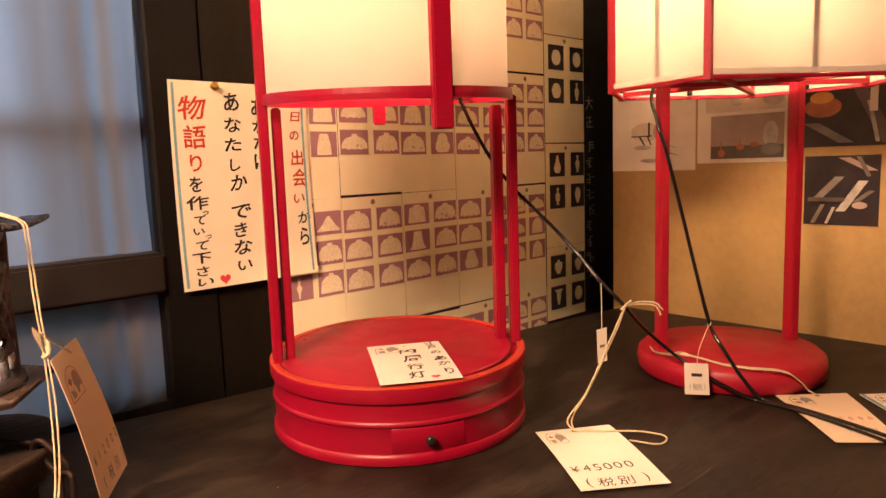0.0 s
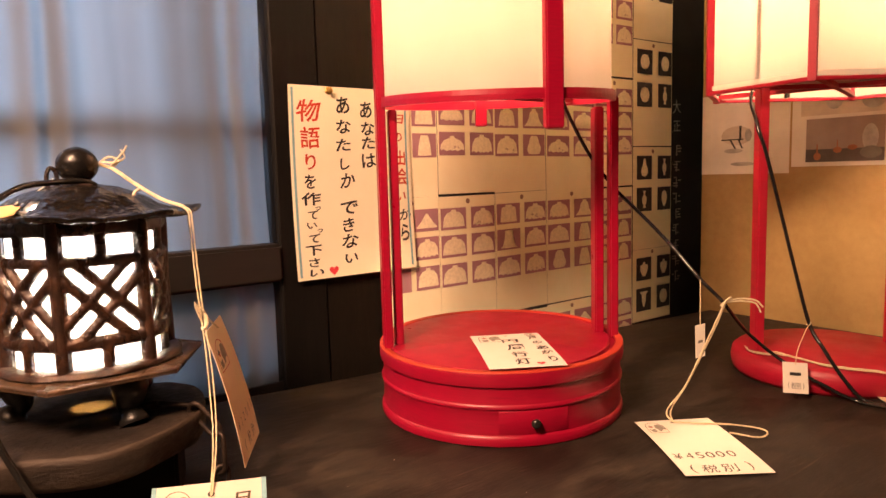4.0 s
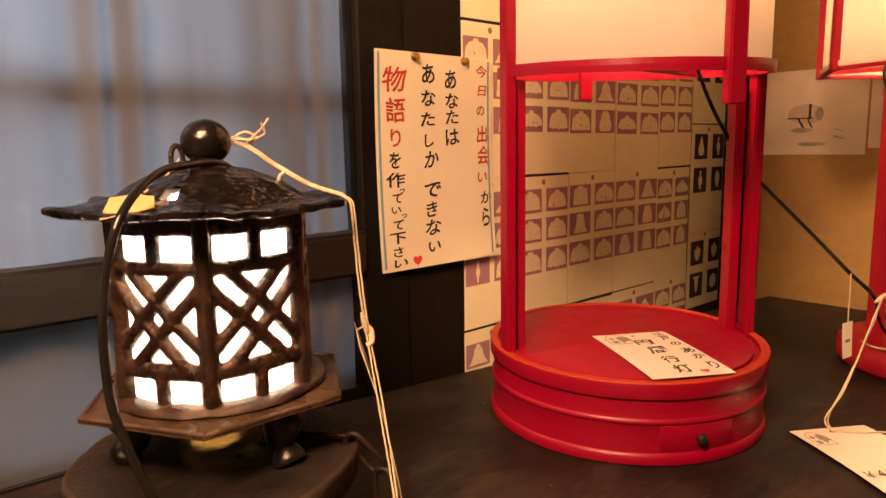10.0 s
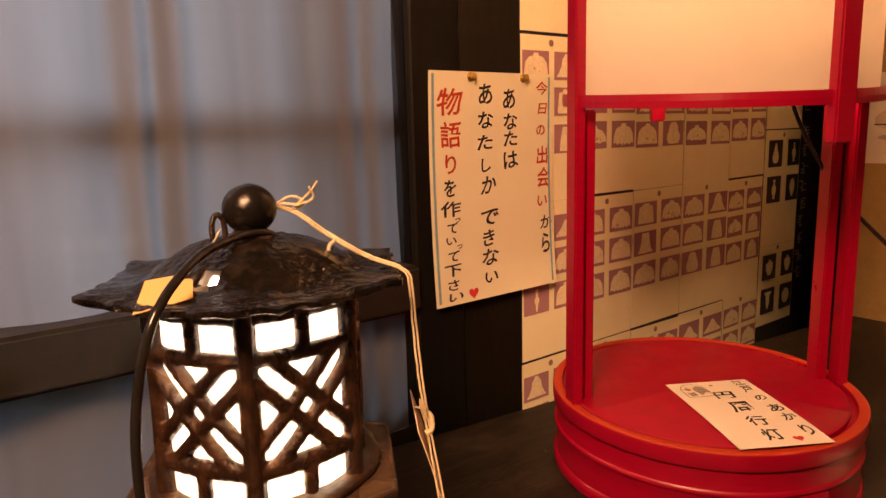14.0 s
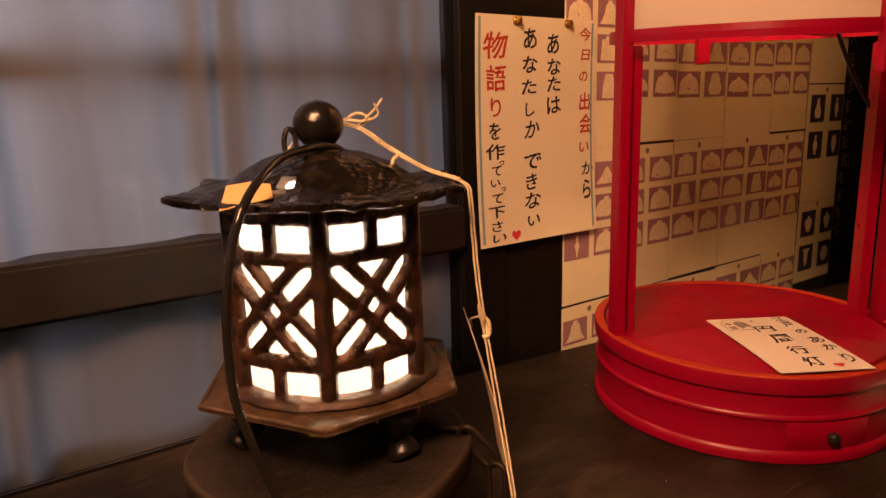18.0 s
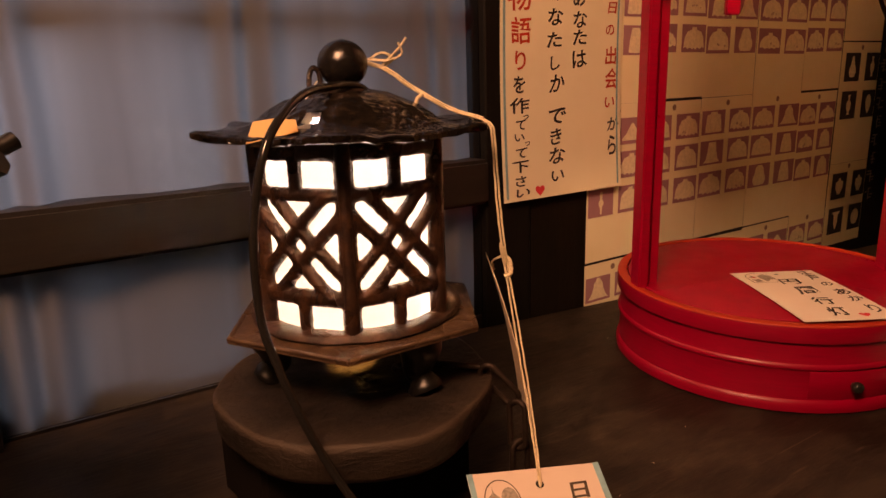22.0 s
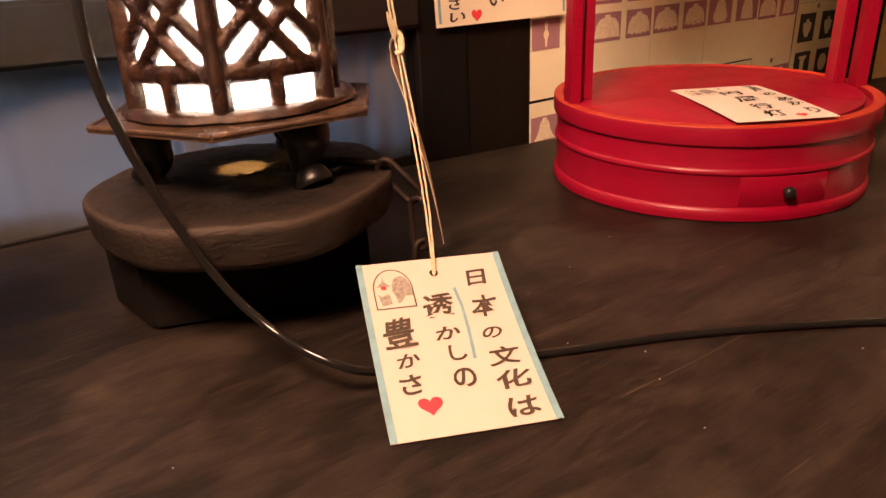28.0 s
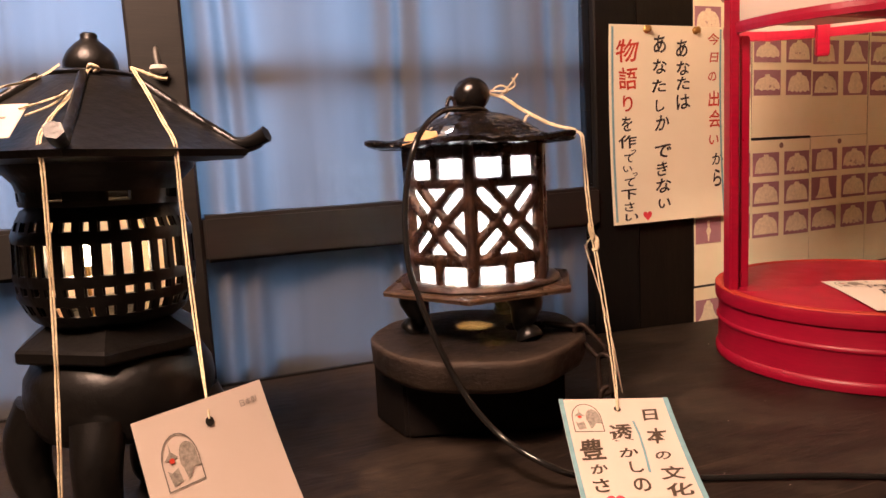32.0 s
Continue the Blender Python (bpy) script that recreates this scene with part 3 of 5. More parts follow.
# the window: stile, rail, panes, curtain, bars outside
window = thing("window_1", "dark wooden sash window with pale curtain behind", "window", kind="structure", at=(0.1, 0.92, 0))
part("stile", box(-0.145, -0.090, 0.870, 0.918, -0.03, 1.15, 0.003), RAIL, window, "dark upright stile")
part("stile", box(-0.80, -0.745, 0.870, 0.918, -0.03, 1.15, 0.003), RAIL, window)
for x0, x1 in ((-0.090, 0.412), (-0.745, -0.145)):
    part("rail", box(x0, x1, 0.872, 0.918, 0.1435, 0.1945, 0.004, 2), RAIL, window, "dark horizontal rail with rounded edge")
    part("sill", box(x0, x1, 0.893, 0.8955, -0.03, 0.002), RAIL, window)
    for z0, z1 in ((0.1945, 1.15), (0.002, 0.1435)):
        glass = part("pane", box(x0, x1, 0.8905, 0.8925, z0, z1), GLASS, window, "clear glass pane")
        glass.visible_shadow = False


def curtain(x0, x1, z0, z1, y, seed):
    bm = bmesh.new()
    rng = random.Random(seed)
    n = int((x1 - x0) / 0.0022)
    cols = []
    f1, f2 = rng.uniform(0, 6), rng.uniform(0, 6)
    for i in range(n + 1):
        x = x0 + (x1 - x0) * i / n
        warp = x * 88 + 2.4 * math.sin(x * 31 + f1) + 0.8 * math.sin(x * 61 + f2)
        depth = 0.0048 + 0.0024 * math.sin(x * 23 + f2)
        yy = y + depth * math.sin(warp) + 0.003 * math.sin(x * 47 + f1)
        col = []
        for j in range(9):
            z = z0 + (z1 - z0) * j / 8
            col.append(bm.verts.new((x + 0.004 * math.sin(z * 9 + x * 20), yy + 0.003 * math.sin(z * 6 + x * 40), z)))
        cols.append(col)
    for p, q in zip(cols, cols[1:]):
        for j in range(8):
            bm.faces.new((p[j], q[j], q[j + 1], p[j + 1]))
    return bm


solid("curtain", curtain(-0.80, 0.411, -0.03, 1.14, 0.9045, 3), CLOTH, "pale pleated curtain hanging behind the window", "curtain", smooth=70)
lattice = thing("window_lattice", "weathered wooden lattice outside the window", "lattice", kind="structure", at=(0, 1.02, 0))
for z in (0.349, 0.80):
    part("crossbar", box(-2.2, 0.60, 0.926, 0.938, z - 0.014, z + 0.015), RAIL, lattice)
# added out of sight, keeps sky light off the lower panes
part("outer_rail", box(-2.2, 0.60, 0.920, 0.985, 0.150, 0.192), RAIL, lattice, "unseen deep rail, added to shade the lower panes")
# likewise unseen, blocks light from below so the curtain fades downward
part("outer_sill", box(-2.2, 0.60, 0.9240, 1.20, -0.05, 0.028), RAIL, lattice, "unseen deep sill, added to darken the curtain's foot")
for x in (-0.62, -0.49, -0.36, -0.23, -0.055, 0.045, 0.13, 0.265, 0.375):
    part("upright", box(x - 0.011, x + 0.011, 0.9865, 0.9985, -0.03, 1.15), RAIL, lattice)
solid("backdrop_sky", box(-2.2, 0.20, 1.25, 1.26, 0.20, 1.75), SKYGLOW, "cool daylight sky outside", "sky", kind="structure")
# added glowing panel that backlights the lower panes in dim blue
solid("backdrop_yard_glow", box(-2.2, 0.08, 1.24, 1.25, -0.74, 0.20), YARD_FILL, "dim blue glowing panel, stands in for daylight low outside", "yard", kind="structure")

latch = thing("window_latch", "small steel screw latch with pale knob", "latch", at=(-0.118, 0.877, 0.36))
part("plate", box(-0.1235, -0.1125, 0.8745, 0.8775, 0.345, 0.385, 0.001), STEEL, latch)
part("ring", tube([(-0.118 + 0.008 * math.cos(a), 0.872, 0.384 + 0.008 * math.sin(a)) for a in [i * math.pi / 6 for i in range(13)]], 0.0016, 6, 2), STEEL, latch)
part("screw", tube([(-0.118, 0.874, 0.372), (-0.118, 0.868, 0.360), (-0.117, 0.863, 0.350)], 0.003, 8, 4), STEEL, latch)
part("knob", lathe([(0.0, 0.341), (0.006, 0.342), (0.009, 0.346), (0.007, 0.350), (0.0, 0.351)], 14, (-0.117, 0.861)), BONE, latch, "pale plastic knob", 60)

# the side board with photographs
board = thing("side_board", "tan fibre board leaning at the table end", "board", kind="structure", at=(1.27, 0.4, 0))
part("panel", box(1.263, 1.275, -0.6, 0.788, -0.74, 1.2, 0.001), TAN, board)


def photo_on_board(y0, y1, z0, z1, mat, label, shapes=(), border=0.0):
    """A print on the side board; shapes are (kind, u0, v0, u1, v1, material)."""
    t = thing("photo_print", label, "photo", "prints on the tan board", at=(1.262, (y0 + y1) / 2, z0))
    card = Card((1.2618, y0, z1), (1.2618, y1, z1), (1.2618, y1, z0), (1.2618, y0, z0))
    part("sheet", card.sheet(0.0006, 2, 2), PHOTO_A if border else mat, t)
    if border:
        part("image", card.rect(border, border * 1.4, 1 - border, 1 - border * 1.4), mat, t)
    for i, (kind, u0, v0, u1, v1, m) in enumerate(shapes):
        lift = 0.0008 + 0.0003 * i
        if kind == "r":
            bm = card.rect(u0, v0, u1, v1, lift)
        elif kind == "e":
            bm = card.poly([((u0 + u1) / 2 + (u1 - u0) / 2 * math.cos(a * 0.4), (v0 + v1) / 2 + (v1 - v0) / 2 * math.sin(a * 0.4)) for a in range(16)], lift)
        else:
            bm = card.poly([(u0, v0), (u0 + (u1 - u0) * 0.3, v0), (u1, v1), (u1 - (u1 - u0) * 0.3, v1)], lift)
        part("printed_shape", bm, m, t)


photo_on_board(0.787, 0.617, 0.266, 0.415, PHOTO_A, "white print with a small dark lamp drawing", [
    ("e", 0.24, 0.40, 0.60, 0.64, PHOTO_G), ("r", 0.24, 0.56, 0.50, 0.575, INK), ("p", 0.34, 0.575, 0.42, 0.68, INK), ("p", 0.44, 0.575, 0.50, 0.68, INK), ("r", 0.455, 0.40, 0.48, 0.58, INK), ("e", 0.52, 0.44, 0.60, 0.60, PHOTO_D),
    ("e", 0.28, 0.68, 0.50, 0.74, PHOTO_D), ("e", 0.36, 0.85, 0.64, 0.90, PHOTO_D), ("p", 0.68, 0.78, 0.84, 0.82, PHOTO_D), ("p", 0.70, 0.70, 0.82, 0.73, PHOTO_D)])
photo_on_board(0.613, 0.462, 0.277, 0.420, PHOTO_A, "pale print with photographs of coloured glass lamps", [
    ("r", 0.10, 0.02, 0.98, 0.40, PHOTO_G), ("e", 0.12, 0.10, 0.32, 0.22, PHOTO_F), ("e", 0.36, 0.06, 0.56, 0.34, PHOTO_D), ("e", 0.42, 0.10, 0.50, 0.20, PHOTO_E), ("e", 0.64, 0.04, 0.92, 0.18, PHOTO_F), ("e", 0.74, 0.16, 0.98, 0.36, PHOTO_D),
    ("r", 0.17, 0.44, 0.98, 0.95, PHOTO_B), ("r", 0.17, 0.80, 0.98, 0.95, PHOTO_H), ("e", 0.76, 0.53, 0.92, 0.84, PHOTO_D), ("e", 0.74, 0.78, 0.96, 0.92, PHOTO_F), ("e", 0.26, 0.84, 0.34, 0.93, PHOTO_E),
    ("r", 0.292, 0.74, 0.306, 0.86, PHOTO_E), ("e", 0.47, 0.78, 0.56, 0.85, PHOTO_E), ("r", 0.508, 0.70, 0.520, 0.79, PHOTO_E), ("e", 0.62, 0.76, 0.72, 0.82, PHOTO_E)])
photo_on_board(0.440, 0.25, 0.298, 0.430, PHOTO_C, "dark photograph of a dim lamp-lit shop", [
    ("e", 0.02, 0.42, 0.30, 0.66, PHOTO_E), ("e", 0.06, 0.36, 0.24, 0.50, PHOTO_I), ("r", 0.30, 0.10, 0.62, 0.34, PHOTO_B), ("p", 0.02, 0.72, 0.40, 0.96, PHOTO_F), ("p", 0.36, 0.30, 0.70, 0.98, PHOTO_H), ("p", 0.48, 0.50, 0.58, 0.96, PHOTO_D),
    ("r", 0.50, 0.26, 0.555, 0.62, PHOTO_A), ("r", 0.44, 0.20, 0.60, 0.26, PHOTO_D), ("r", 0.7, 0.1, 0.95, 0.2, PHOTO_B), ("r", 0.66, 0.26, 0.90, 0.31, PHOTO_F)])
photo_on_board(0.433, 0.328, 0.177, 0.284, PHOTO_C, "dark photograph of pale paper strips on a floor", [
    ("p", 0.55, 0.30, 0.12, 0.62, PHOTO_F), ("p", 0.86, 0.36, 0.44, 0.80, PHOTO_D), ("p", 0.95, 0.50, 0.66, 0.66, PHOTO_F), ("p", 0.46, 0.03, 0.98, 0.22, PHOTO_B), ("p", 0.30, 0.70, 0.10, 0.98, PHOTO_F), ("p", 0.44, 0.74, 0.30, 0.98, PHOTO_D),
    ("e", 0.66, 0.66, 0.86, 0.76, PHOTO_B), ("r", 0.06, 0.60, 0.56, 0.66, PHOTO_H), ("p", 0.70, 0.02, 0.90, 0.30, PHOTO_F)])

# chalked signs down the dark wall beside the sheets
chalk = thing("wall_lettering", "faded white brush lettering on the black wall", "lettering", at=(1.325, 0.885, 0.2))
face = Card((1.305, WY - 0.0006, 0.45), (1.345, WY - 0.0006, 0.45), (1.345, WY - 0.0006, 0.0), (1.305, WY - 0.0006, 0.0))
letters(face.column("大正", 0.45, 0.09, 0.18, 0.030), WHITEINK, chalk)
rng = random.Random(5)
for k in range(9):
    v = 0.27 + 0.075 * k
    bm = bmesh.new()
    for i in range(4):
        w = rng.uniform(0.2, 0.5)
        u = rng.uniform(0.1, 0.9 - w)
        face.rect(u, v + 0.013 * i, u + w, v + 0.013 * i + 0.005, 0.0004, bm)
    face.rect(0.42, v, 0.5, v + 0.05, 0.0004, bm)
    part("worn_sign", bm, PALEINK, chalk)

# the table: planks side by side, its back edge slightly askew to the wall
table = thing("table", "dark stained wooden display table with fine grain", "table", kind="structure", at=(0.2, 0.3, 0))


def back_edge(x):
    return 0.888 if x < 0.15 else (0.888 - (x - 0.15) * 0.12 if x < 0.40 else 0.858 - (x - 0.40) * 0.118)


xs = [-1.6 + i * 0.05 for i in range(58)] + [1.252]
part("table_top", prism([(-1.6, -0.42), (1.252, -0.42)] + [(x, back_edge(x)) for x in reversed(xs)], -0.035, 0.0, 0.0), TABLE, table, "dark grained table top")
for x, y in ((-1.5, -0.36), (1.15, -0.36), (-1.5, 0.8), (1.15, 0.68)):
    part("leg", box(x - 0.035, x + 0.035, y - 0.035, y + 0.035, FLOOR_Z, -0.035, 0.003), TABLE, table)

# ---- catalogue sheets on the wall ----
PAGES = {
    (0, 0): "dome bell dome hexa dome tumbler", (1, 0): "dome dome dome dome dome dome",
    (0, 1): "dome bell dome hexa dome tumbler", (1, 1): "dome dome wide dome wide scallop", (2, 1): "dome bell tall bell dome gourd", (3, 1): "dome dome scallop dome wide dome", (4, 1): "dome dome dome dome scallop scallop",
    (0, 2): "dome cone dome scallop feather dome", (1, 2): "dome scallop dome dome dome scallop", (2, 2): "hexa scallop flare dome scallop scallop", (3, 2): "scallop bell dome tumbler gourd tumbler", (4, 2): "scallop wide wide tall dome tall",
    (0, 3): "bell dome scallop dome dome dome", (1, 3): "wide dome dome scallop dome dome", (2, 3): "wide dome cone cone dome dome", (3, 3): "cone cone dome dome dome dome", (4, 3): "dome scallop dome dome dome dome",
    (5, 0): "disc disc disc vase", (5, 1): "disc disc disc vase", (5, 2): "pear vase vase leaf", (5, 3): "bowl bowl goblet disc",
}
SHADES = {
    "hexa": [(0, .98), (.15, .98), (.17, .88), (.33, .84), (.40, .10), (.36, .06), (0, .06)],
    "gourd": [(0, .98), (.12, .98), (.22, .82), (.25, .62), (.33, .42), (.34, .24), (.26, .06), (0, .04)],
    "flare": [(0, .97), (.17, .97), (.20, .60), (.28, .20), (.38, .07), (0, .05)],
    "feather": [(0, .95), (.07, .90), (.05, .66), (.12, .50), (.05, .30), (.03, .06), (0, .05)],
    "leaf": [(0, .95), (.20, .84), (.30, .60), (.24, .34), (.08, .08), (0, .05)],
    "goblet": [(0, .94), (.36, .94), (.34, .86), (.20, .78), (.18, .40), (.06, .10), (0, .08)],
    "dome": [(0, .96), (.10, .96), (.12, .86), (.30, .80), (.44, .60), (.48, .34), (.50, .10), (0, .10)],
    "scallop": [(0, .94), (.11, .94), (.12, .84), (.34, .76), (.46, .52), (.49, .26), (.50, .12), (.40, .17), (.30, .08), (.18, .15), (.08, .07), (0, .13)],
    "bell": [(0, .98), (.09, .98), (.10, .90), (.20, .78), (.25, .50), (.36, .24), (.48, .08), (0, .08)],
    "wide": [(0, .86), (.09, .86), (.11, .76), (.34, .66), (.47, .46), (.50, .28), (.46, .20), (.36, .24), (.24, .16), (.10, .22), (0, .17)],
    "tall": [(0, .98), (.12, .98), (.13, .90), (.27, .80), (.33, .56), (.36, .20), (.38, .06), (.24, .10), (.12, .05), (0, .09)],
    "cone": [(0, .82), (.06, .80), (.30, .40), (.50, .18), (.48, .12), (0, .12)],
    "tumbler": [(0, .95), (.16, .95), (.18, .90), (.27, .50), (.31, .06), (0, .04)],
    "column": [(0, .98), (.13, .98), (.15, .92), (.16, .40), (.26, .10), (.28, .04), (0, .04)],
    "pear": [(0, .98), (.08, .98), (.12, .84), (.18, .62), (.30, .44), (.32, .26), (.22, .08), (0, .04)],
    "vase": [(0, .96), (.14, .96), (.08, .84), (.07, .74), (.22, .58), (.20, .34), (.08, .18), (.14, .06), (0, .06)],
    "bowl": [(0, .88), (.10, .88), (.12, .76), (.36, .70), (.34, .40), (.16, .16), (.18, .10), (0, .10)],
    "disc": [(.0, .90), (.24, .84), (.38, .66), (.42, .5), (.38, .34), (.24, .16), (0, .10)],
}


def catalogue_sheet(x0, x1, top, height, dark, rng, rows, stay, kinds):
    y = 0.8846 - stay
    tilt = rng.uniform(-0.0012, 0.0012)
    t = thing("catalogue_sheet", "copied catalogue page of %s lampshades pinned to the wall" % ("glass vase-like" if dark else "pale glass"), "poster", "catalogue pages on the wall", at=((x0 + x1) / 2, y, top - height))
    card = Card((x0, y, top), (x1, y, top + tilt), (x1, y, top - height + tilt), (x0, y, top - height), rng.uniform(-0.0006, 0.0009))
    part("sheet", card.sheet(0.0006, 4, 6), SHOP_PAPER, t)
    w, h = x1 - x0, height
    part("dot", card.poly([(0.5 + 0.0042 / w * math.cos(a * 0.45), 0.042 + 0.0042 / h * math.sin(a * 0.45)) for a in range(14)]), DOT, t)
    spans = ((0.020, 0.460), (0.550, 0.980)) if not dark else ((0.09, 0.475), (0.63, 0.985))
    names = iter(kinds.split())
    for v0, v1 in rows:
        for u0, u1 in spans:
            pic = part("picture", card.rect(u0, v0, u1, v1, 0.0005), BLACKPRINT if dark else PURPLE, t, "dark printed picture field")
            kind = next(names)
            half = SHADES[kind]
            sx = (0.72 if dark else rng.uniform(0.84, 0.94)) * 1.0
            lo, tall = (0.10, 0.80) if dark else (0.03, 0.93)
            pts = [(0.5 + x * sx, 1 - (lo + z * tall)) for x, z in half] + [(0.5 - x * sx, 1 - (lo + z * tall)) for x, z in reversed(half) if x > 0]
            part("lampshade_print", card.poly([(u0 + (u1 - u0) * a, v0 + (v1 - v0) * b) for a, b in pts], 0.0009), PALE, pic, "pale lampshade image")
            if rng.random() < 0.40 and not dark and kind in ("dome", "scallop", "wide"):
                cu, cv, bm = u0 + (u1 - u0) * rng.uniform(0.4, 0.62), v0 + (v1 - v0) * rng.uniform(0.62, 0.74), bmesh.new()
                for q in range(rng.randint(2, 5)):
                    du, dv, s = rng.uniform(-0.08, 0.08), rng.uniform(-0.012, 0.012), rng.uniform(0.010, 0.022)
                    card.poly([(cu + du + s * math.cos(a * 1.05) * rng.uniform(0.7, 1.2), cv + dv + s * 0.5 * math.sin(a * 1.05)) for a in range(6)], 0.0012, bm)
                part("pattern_print", bm, PALE_DARK, pic)


rng = random.Random(11)
COLS = [0.5775, 0.684, 0.803, 0.926, 1.058, 1.172]
PALE_ROWS = ((0.090, 0.258), (0.302, 0.474), (0.526, 0.704))
for r, top in enumerate((0.665, 0.456, 0.2475, 0.0385)):
    for c in range(5):
        # neighbouring pages overlap, so each lies at its own small distance from the wall
        catalogue_sheet(COLS[c], COLS[c + 1] - 0.0008, top + rng.uniform(-0.0022, 0.0018) - 0.0012, 0.2065, False, rng, PALE_ROWS, 0.0004 * ((r + c) % 3), PAGES.get((c, r), PAGES[4, 3]))
for r, top in enumerate((0.745, 0.535, 0.3245, 0.1155)):
    catalogue_sheet(1.1735, 1.302, top, 0.2085 if top > 0.2 else 0.150, True, rng, ((0.085, 0.315), (0.395, 0.625)) if top > 0.2 else ((0.115, 0.43), (0.54, 0.86)), 0.0008, PAGES[5, r])

# ---- hand-lettered notice on the post ----
notice = thing("notice", "white hand-lettered notice with blue side stripes, pinned to the post", "sign", at=(0.53, 0.88, 0.14))
NC = Card((0.4335, 0.8775, 0.4055), (0.628, 0.879, 0.4055), (0.6305, 0.874, 0.141), (0.4320, 0.872, 0.141), -0.004)
part("sheet", NC.sheet(0.0006, 8, 12), NOTICE_CARD, notice)
for u0, u1 in ((0.018, 0.036), (0.955, 0.972)):
    part("stripe", NC.rect(u0, 0.012, u1, 0.985), BLUE, notice, "pale blue stripe")
letters(NC.placed([("今", 0.899, 0.064, 0.0215, 0.0160), ("日", 0.907, 0.156, 0.0145, 0.0135), ("の", 0.892, 0.256, 0.0150, 0.0125), ("出", 0.905, 0.372, 0.0195, 0.0215), ("会", 0.914, 0.478, 0.0235, 0.0250), ("い", 0.899, 0.589, 0.0180, 0.0134)], 0.014, 1), REDINK, notice, "red lettering")
letters(NC.placed([("か", 0.927, 0.693, 0.0205, 0.0166), ("ら", 0.916, 0.795, 0.0150, 0.0250)], 0.018, 2), INK, notice, "black lettering")
letters(NC.placed([("あ", 0.616, 0.112, 0.0202, 0.0237), ("な", 0.625, 0.212, 0.0230, 0.0195), ("た", 0.629, 0.289, 0.0228, 0.0180), ("は", 0.626, 0.385, 0.0240, 0.0204)], 0.018, 3), INK, notice)
letters(NC.placed([("あ", 0.422, 0.093, 0.0214, 0.0237), ("な", 0.421, 0.204, 0.0238, 0.0196), ("た", 0.417, 0.301, 0.0239, 0.0175), ("し", 0.423, 0.401, 0.0150, 0.0160), ("か", 0.440, 0.490, 0.0234, 0.0210)], 0.018, 4), INK, notice)
letters(NC.placed([("で", 0.435, 0.637, 0.0290, 0.0187), ("き", 0.426, 0.728, 0.0185, 0.0194), ("な", 0.429, 0.815, 0.0260, 0.0202), ("い", 0.433, 0.908, 0.0212, 0.0131)], 0.018, 5), INK, notice)
letters(NC.placed([("物", 0.149, 0.126, 0.0355, 0.0300), ("語", 0.155, 0.263, 0.0296, 0.0290), ("り", 0.150, 0.388, 0.0158, 0.0214)], 0.014, 6), REDINK, notice)
letters(NC.placed([("を", 0.138, 0.489, 0.0175, 0.0194), ("作", 0.142, 0.579, 0.0290, 0.0180), ("っ", 0.186, 0.631, 0.0085, 0.0055), ("て", 0.146, 0.664, 0.0150, 0.0115), ("い", 0.134, 0.718, 0.0149, 0.0085), ("っ", 0.194, 0.747, 0.0080, 0.0050)], 0.018, 7), INK, notice)
letters(NC.placed([("て", 0.144, 0.787, 0.0171, 0.0117), ("下", 0.137, 0.848, 0.0250, 0.0134), ("さ", 0.133, 0.911, 0.0161, 0.0125), ("い", 0.145, 0.965, 0.0220, 0.0095)], 0.018, 8), INK, notice)
part("heart", NC.heart(0.281, 0.963, 0.0145), HEART, notice, "small red heart")
for u in (0.307, 0.733):
    c = NC.at(u, 0.021, 0)
    part("drawing_pin", lathe([(0, 0.0), (0.0052, 0.0), (0.0052, 0.001), (0.003, 0.0026), (0.0028, 0.005), (0.0045, 0.0062), (0.003, 0.0068), (0, 0.007)], 16), BRASS, notice, "brass drawing pin", 50).matrix_basis = Matrix.Translation((c.x - 0, c.y, c.z)) @ Matrix.Rotation(radians(90), 4, "X")
# ---- the round red lantern ----
AX, AY = 0.583, 0.634
AWAY = Vector((0.66, 0.75, 0))  # from the shop floor towards the wall


def leaned(bm, rise=0.022):
    """The old lantern stands a little out of true: its far side is taller."""
    for v in bm.verts:
        s = (v.co - Vector((AX, AY, 0))).dot(AWAY)
        v.co.z += rise * s * min(1.0, v.co.z / 0.08)
    return bm



def ring_at(r0, r1, z0, z1, n=96, centre=(AX, AY)):
    return lathe([(r0, z0), (r1, z0), (r1 + 0.0004, (z0 + z1) / 2), (r1, z1), (r0, z1)], n, centre, True)


def upright(angle, r, wide, deep, z0, z1, centre=(AX, AY), bevel=0.0015):
    a = radians(angle)
    p = Vector((centre[0] + r * math.cos(a), centre[1] + r * math.sin(a), 0))
    return bar(p + Vector((0, 0, z0)), p + Vector((0, 0, z1)), wide, deep, (math.cos(a), math.sin(a), 0), bevel)


andon = thing("round_andon", "round red-lacquered paper lantern on a drum base, lit", "lantern", at=(AX, AY, 0))
part("base_drum", leaned(lathe([(0.10, 0.0), (0.1440, 0.0), (0.1454, 0.0012), (0.1460, 0.0050), (0.1456, 0.0098), (0.1440, 0.0118), (0.1432, 0.0125), (0.1431, 0.026), (0.1432, 0.0395), (0.1438, 0.0408), (0.1451, 0.0420), (0.1453, 0.0440), (0.1445, 0.0455),
                                (0.1436, 0.0464), (0.1430, 0.0500), (0.1429, 0.0600), (0.1433, 0.0645), (0.1440, 0.0652), (0.1460, 0.0664), (0.1467, 0.0690), (0.1468, 0.0790), (0.1464, 0.0812), (0.1374, 0.0812), (0.1370, 0.0770), (0.10, 0.0770)], 160, (AX, AY))), RED, andon, "ribbed red drum", 35)
